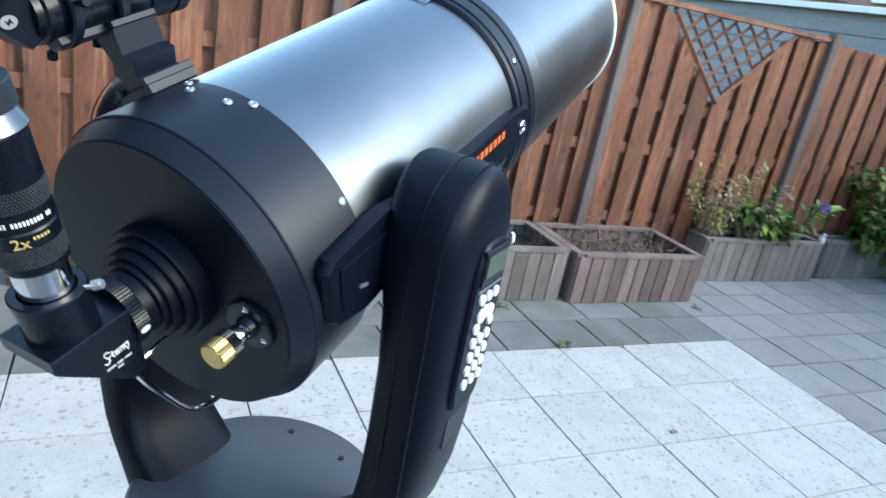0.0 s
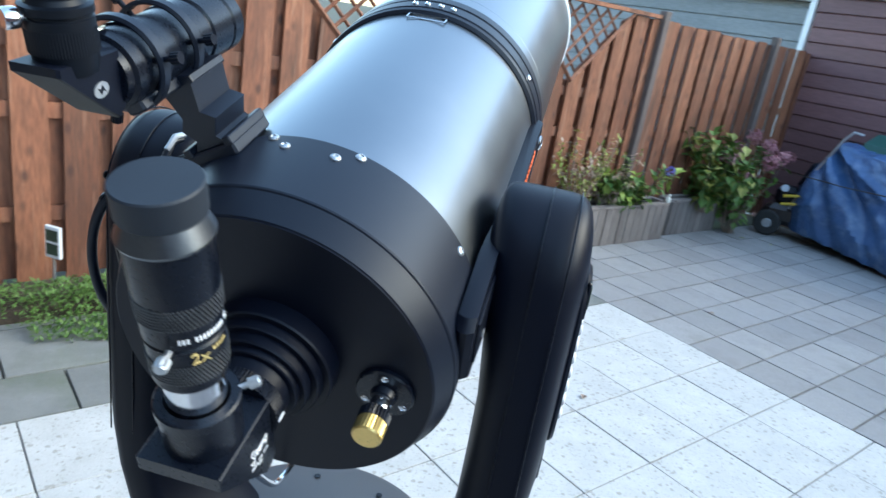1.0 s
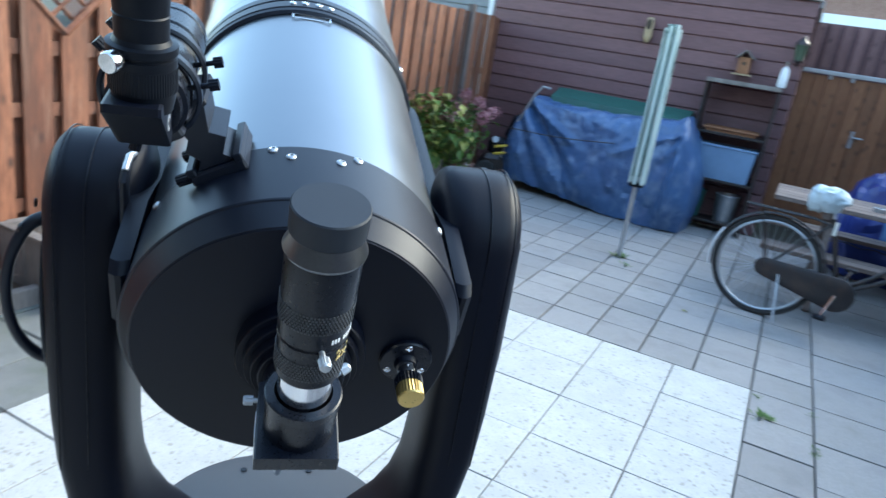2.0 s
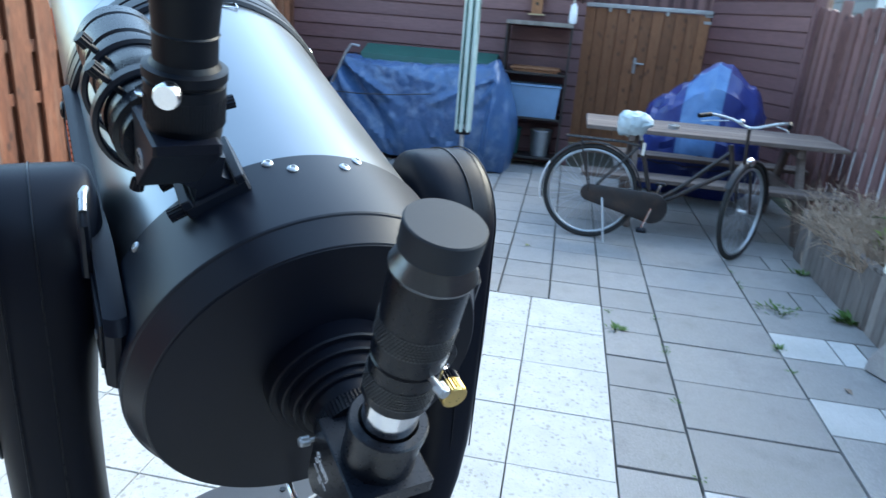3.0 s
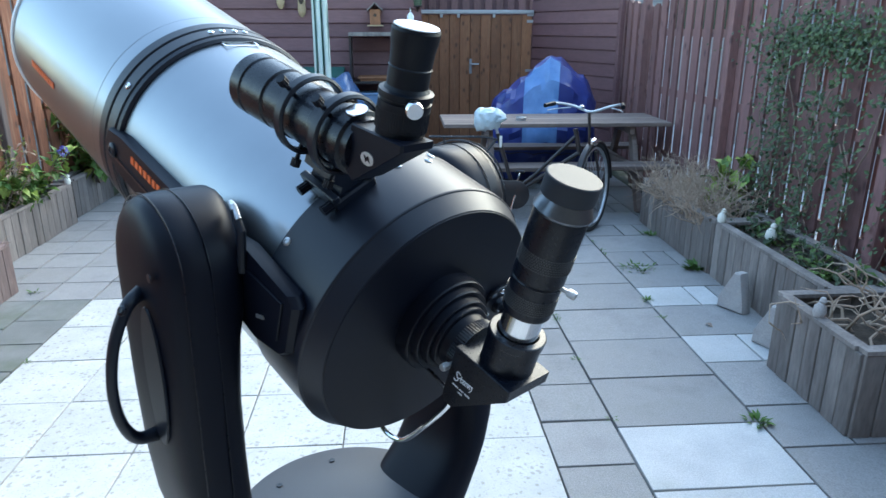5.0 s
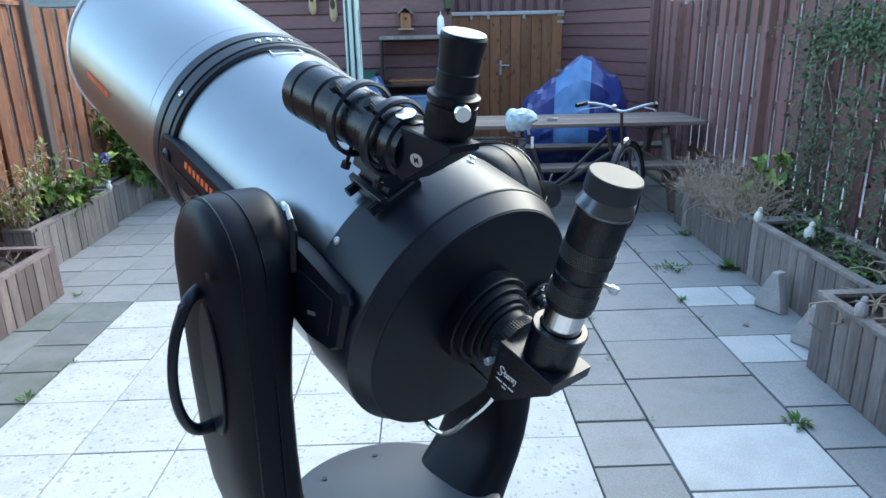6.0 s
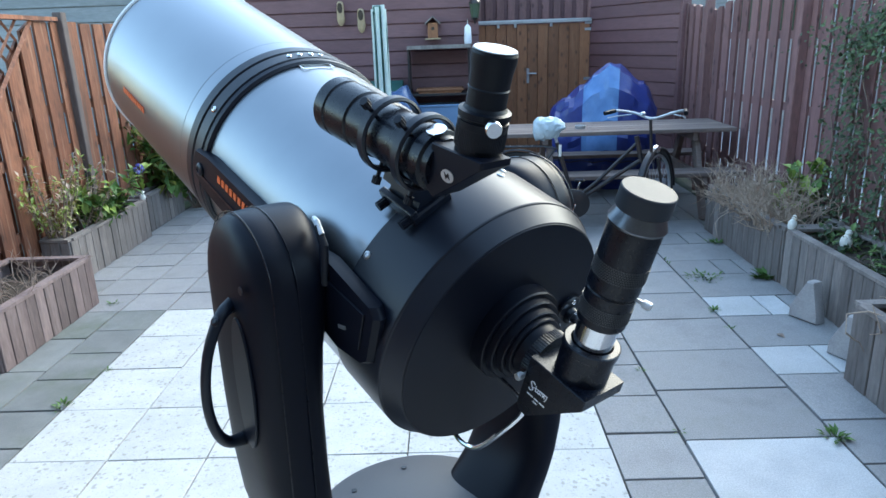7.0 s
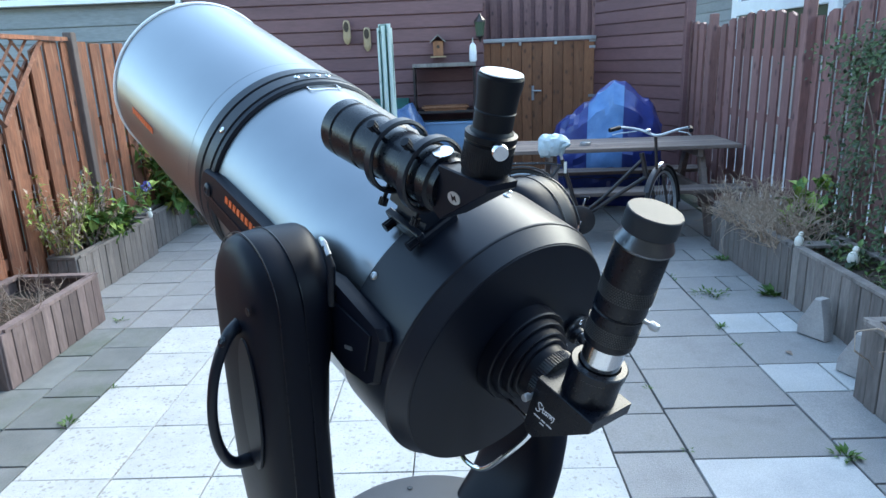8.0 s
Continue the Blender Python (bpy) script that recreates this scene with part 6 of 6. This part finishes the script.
part("saddle", B().loft([[(0.16 + 0.18 * u, w * 0.8 * math.cos(a), 0.885 + 0.025 * math.sin(a)) for a in [2 * math.pi * k / 16 for k in range(16)]] for u, w in ((0.0, 0.03), (0.05, 0.085), (0.25, 0.10), (0.5, 0.06), (0.8, 0.03), (1.0, 0.018))]), M_RUBBER, bike)
rings = []
for i in range(21):
    u = i / 20
    w = 0.100 * math.sin(math.pi * min(1, 0.04 + u * 0.93)) ** 0.55 * (1 - 0.38 * u) + 0.006
    ring = []
    for a in [2 * math.pi * k / 36 for k in range(36)]:
        c, q = math.cos(a), math.sin(a)
        cr = 1 + 0.34 * (abs(noise.noise((u * 5, c * 2.0, q * 2.0 + 3))) - 0.2) + 0.22 * (abs(noise.noise((u * 11, c * 4.5, q * 4.5))) - 0.2)
        ring.append((0.13 + 0.24 * u + 0.02 * noise.noise((u * 6, a, 1)), w * c * cr, 0.885 + (0.070 * q * cr if q > 0 else 0.115 * q * cr * (1 - 0.35 * u)) * min(1, w / 0.07)))
    rings.append(ring)
part("saddle_cover", B().loft(rings), M_BAG, bike, "crumpled pale plastic bag tied over the saddle", smooth=40)
part("label_tag", B().box((0.335, -0.022, 0.70), (0.022, 0.006, 0.09), ch=0.002), M_CREAM, bike, "cream tag on the seat tube", smooth=0)
part("kickstand", B().rod([(0.10, -0.06, 0.32), (0.16, -0.17, 0.012)], 0.008, 8), M_STEEL, bike)

# ---- hand mower by the left fence ----
mo = thing("hand_mower", T(-0.62, 3.30, 0) @ rot("Z", 20), "dark push mower with a chrome handle and yellow bars", "mower")
for y_, s_ in ((-0.02, 1), (0.34, 1)):
    w = part("wheel", B().lathe([(-0.035, 0.03), (-0.035, 0.11), (-0.02, 0.125), (0.02, 0.125), (0.035, 0.11), (0.035, 0.03)], 28, T(-0.05, y_, 0.125)), M_TYRE, mo, "black rubber wheel")
    part("hub_cap", B().lathe([(-0.042, 0.001), (-0.042, 0.04), (-0.030, 0.05), (0.03, 0.05), (0.03, 0.001)], 20, T(-0.05, y_, 0.125)), M_STEEL, w)
part("deck", B().box((0.06, 0.16, 0.22), (0.36, 0.30, 0.20), ch=0.05), M_BLACKMETAL, mo, smooth=0)
part("engine", B().box((0.06, 0.16, 0.40), (0.24, 0.22, 0.20), ch=0.05), M_RUBBER, mo, smooth=0)
for z in (0.34, 0.42):
    part("bar", B().rod([(0.02, -0.05, z), (0.30, -0.02, z + 0.06)], 0.014, 8), M_YELLOW, mo, "yellow tubular bar")
part("handle", B().rod([(0.10, 0.02, 0.30), (0.22, 0.0, 0.72), (0.36, -0.03, 1.05), (0.42, -0.04, 1.13), (0.50, -0.05, 1.12)], 0.013, 10), M_STEEL, mo, "bent steel handle")
part("bag", B().box((0.24, 0.12, 0.62), (0.22, 0.24, 0.36), T(0.24, 0.12, 0.62) @ rot("Y", 18) @ T(-0.24, -0.12, -0.62), ch=0.07), M_RUBBER, mo, "dark cloth grass bag")
part("disc", B().lathe([(0, 0.036), (0.006, 0.036), (0.006, 0.0)], 20, T(0.02, -0.08, 0.50) @ rot("Z", 170) @ rot("X", 25)), M_STEEL, mo, "round pale disc")

# ---- small things ----
def gable_stone(x, y_, rz, tilt, s_=1.0):
    b_ = B().prism([(-0.085 * s_, 0), (0.085 * s_, 0), (0.08 * s_, 0.05 * s_), (0.035 * s_, 0.225 * s_), (-0.005 * s_, 0.225 * s_), (-0.085 * s_, 0.06 * s_)], 0.075, rot("X", 90), ch=0.008)
    solid("concrete_block", b_, M_STONE, "pale gable-shaped concrete block leaning by the planter", "concrete block", m=T(x, y_, 0) @ rot("Z", rz) @ rot("X", tilt), group="concrete blocks")


gable_stone(3.78, -0.40, -62, -3)
gable_stone(3.74, -0.88, -66, -3)


def ornament(name, x, y_, z, mat, label, s_=1.0):
    ob = thing(name, T(x, y_, z), label, "ornament")
    part("body", B().lathe([(0, 0.001), (0, 0.022 * s_), (0.02 * s_, 0.028 * s_), (0.045 * s_, 0.024 * s_), (0.06 * s_, 0.012 * s_), (0.062 * s_, 0.001)], 14, rot("X", 90)), mat, ob)
    part("top", B().lathe([(0.055 * s_, 0.001), (0.058 * s_, 0.012 * s_), (0.07 * s_, 0.016 * s_), (0.084 * s_, 0.010 * s_), (0.088 * s_, 0.001)], 12, T(0.008 * s_, 0, 0) @ rot("X", 90)), mat, ob)


ornament("ornament", 3.885, 0.12, 0.368, M_CREAM, "small white garden ornament on the planter rim")
ornament("ornament", 4.06, -0.16, 0.33, M_CREAM, "small white garden ornament among the plants", 1.2)
ornament("ornament", 3.605, -1.37, 0.378, M_STONE, "small pale stone figure on the planter rim")
ornament("ornament", 3.82, -1.685, 0.378, M_CREAM, "small white bird-shaped ornament on the planter rim", 0.8)
ornament("ornament", -0.85, 1.74, 0.328, M_CREAM, "small pale ornament on the planter rim", 0.9)
pl_ = thing("plant_label", T(4.02, -1.30, 0.30), "small blue and white plant label", "plant label")
part("stick", B().box((0, 0, 0.03), (0.006, 0.004, 0.09)), M_WHITE, pl_, smooth=0)
part("card", B().box((0, 0, 0.085), (0.03, 0.004, 0.04), ch=0.001), M_SLATBLUE, pl_, smooth=0)
so = thing("solar_panel", T(-0.965, -2.92, 0) @ rot("Z", 35), "small white-framed solar panel on a stake", "solar panel")
part("stake", B().rod([(0, 0, 0.02), (0, 0, 0.21)], 0.006, 8), M_STEEL, so)
part("frame", B().box((0, 0, 0.28), (0.085, 0.018, 0.155), ch=0.004), M_WHITETRIM, so, "white plastic frame", smooth=0)
for z in (0.247, 0.313):
    part("cell", B().box((0.0, -0.0085, z), (0.065, 0.004, 0.055)).box((0.0, 0.0085, z), (0.065, 0.004, 0.055)), M_SCREEN, so, "dark solar cell", smooth=0)
lp = thing("garden_light", T(-0.96, -3.20, 0.04), "glass ball garden light on a stake", "garden light")
part("stake", B().rod([(0, 0, 0), (0, 0, 0.20)], 0.008, 8), M_STEEL, lp)
part("ball", B().lathe([(0.19, 0.001), (0.195, 0.02), (0.215, 0.042), (0.245, 0.052), (0.275, 0.042), (0.295, 0.02), (0.30, 0.001)], 24, rot("X", 90)), M_STEEL, lp, "mirrored glass ball")
lt = thing("garden_lantern", T(-0.90, -1.98, 0.05), "dark lantern standing in the border", "lantern")
part("body", B().lathe([(0, 0.001), (0, 0.045), (0.14, 0.055), (0.145, 0.001)], 6, rot("X", 90)), M_BLACKMETAL, lt, smooth=0)
part("cap", B().lathe([(0.145, 0.085), (0.16, 0.08), (0.20, 0.03), (0.21, 0.001)], 6, rot("X", 90)), M_GREYSHED, lt, smooth=0)
rng = random.Random(77)
for i in range(7):
    lf = B()
    leaf(lf, (0, 0, 0.003), (1, 0, 0.05), (0, 0, 1), 0.055, 0.6, 0.3)
    solid("fallen_leaf", lf, M_TWIG if i % 2 else M_LEAFY, "dry fallen leaf on the paving", "leaf", m=T((1.2, 0.75, -0.4, 3.5, 1.9, 0.4, -0.6)[i], (-2.2, -1.1, 2.9, -0.6, 0.9, 0.6, 2.8)[i], 0.002) @ rot("Z", rng.uniform(0, 360)), smooth=0, group="fallen leaves")

# ---- paving ----
# Rows past y = -4.4 are unseen, added for neutral reflections on the telescope.
patio = thing("patio", T(0, 0, 0), "square of white washed-gravel slabs", "patio", kind="structure")
pavement = thing("pavement", T(0, 0, 0), "grey concrete pavers with mossy joints", "pavement", kind="structure")


def slab_mesh(w, d, mat, gap=0.010):
    return B().box((0, 0, -0.02), (w - gap, d - gap, 0.04), ch=0.0016).mesh("slab", mat, 0)


rng = random.Random(7)


def lay(parent, name, me, x, y):
    piece(name, me, parent, T(x, y, rng.uniform(-0.003, 0.0)) @ rot("X", rng.uniform(-0.25, 0.25)) @ rot("Y", rng.uniform(-0.25, 0.25)) @ rot("Z", rng.uniform(-0.3, 0.3)))


me = slab_mesh(0.4, 0.4, M_SLAB, 0.0055)
for i in range(6):
    for j in range(16):
        lay(patio, "slab", me, 0.2 + 0.4 * i, -0.2 - 0.4 * j)
me30 = slab_mesh(0.3, 0.3, M_PAVER)
for j in range(13):
    for i in range(12):
        lay(pavement, "paver", me30, -0.75 + 0.3 * i, 0.15 + 0.3 * j)
# mossy strip along the planters: one row of small pavers, then larger ones
moss30, moss40 = slab_mesh(0.3, 0.3, M_MOSSY), slab_mesh(0.4, 0.4, M_MOSSY)
for j in range(21):
    lay(pavement, "paver", moss30, -0.15, -0.15 - 0.3 * j)
for i in range(2):
    for j in range(16):
        lay(pavement, "paver", moss40, -0.5 - 0.4 * i, -0.2 - 0.4 * j)
for j in range(21):
    lay(pavement, "paver", me30, 2.55, -0.15 - 0.3 * j)
me64 = slab_mesh(0.6, 0.4, M_PAVER)
pale64 = slab_mesh(0.6, 0.4, M_PALE)
for j in range(22):
    lay(pavement, "paver", pale64 if j in (10, 11) else me64, 3.0, 2.24 - 0.4 * j)
# rows of 0.4 and 0.3 m by turns along the planters
strip15, pale15, pale30 = slab_mesh(0.15, 0.3, M_PAVER), slab_mesh(0.15, 0.3, M_PALE), slab_mesh(0.3, 0.3, M_PALE)
y, k = 2.46, 0
while y > -6.2:
    if k % 2 == 0:
        lay(pavement, "paver", me64, 3.6, y - 0.2)
        lay(pavement, "paver", me64, 4.2, y - 0.2)
        y -= 0.4
    else:
        light = -1.0 < y < 0.2
        lay(pavement, "paver", pale30 if light else me30, 3.45, y - 0.15)
        lay(pavement, "paver", pale15 if light else strip15, 3.675, y - 0.15)
        lay(pavement, "paver", strip15, 3.825, y - 0.15)
        lay(pavement, "paver", me30, 4.05, y - 0.15)
        y -= 0.3
    k += 1
for j in range(10):
    for i in range(5):
        lay(pavement, "paver", me30, 2.85 + 0.3 * i, 2.6 + 0.3 * j)
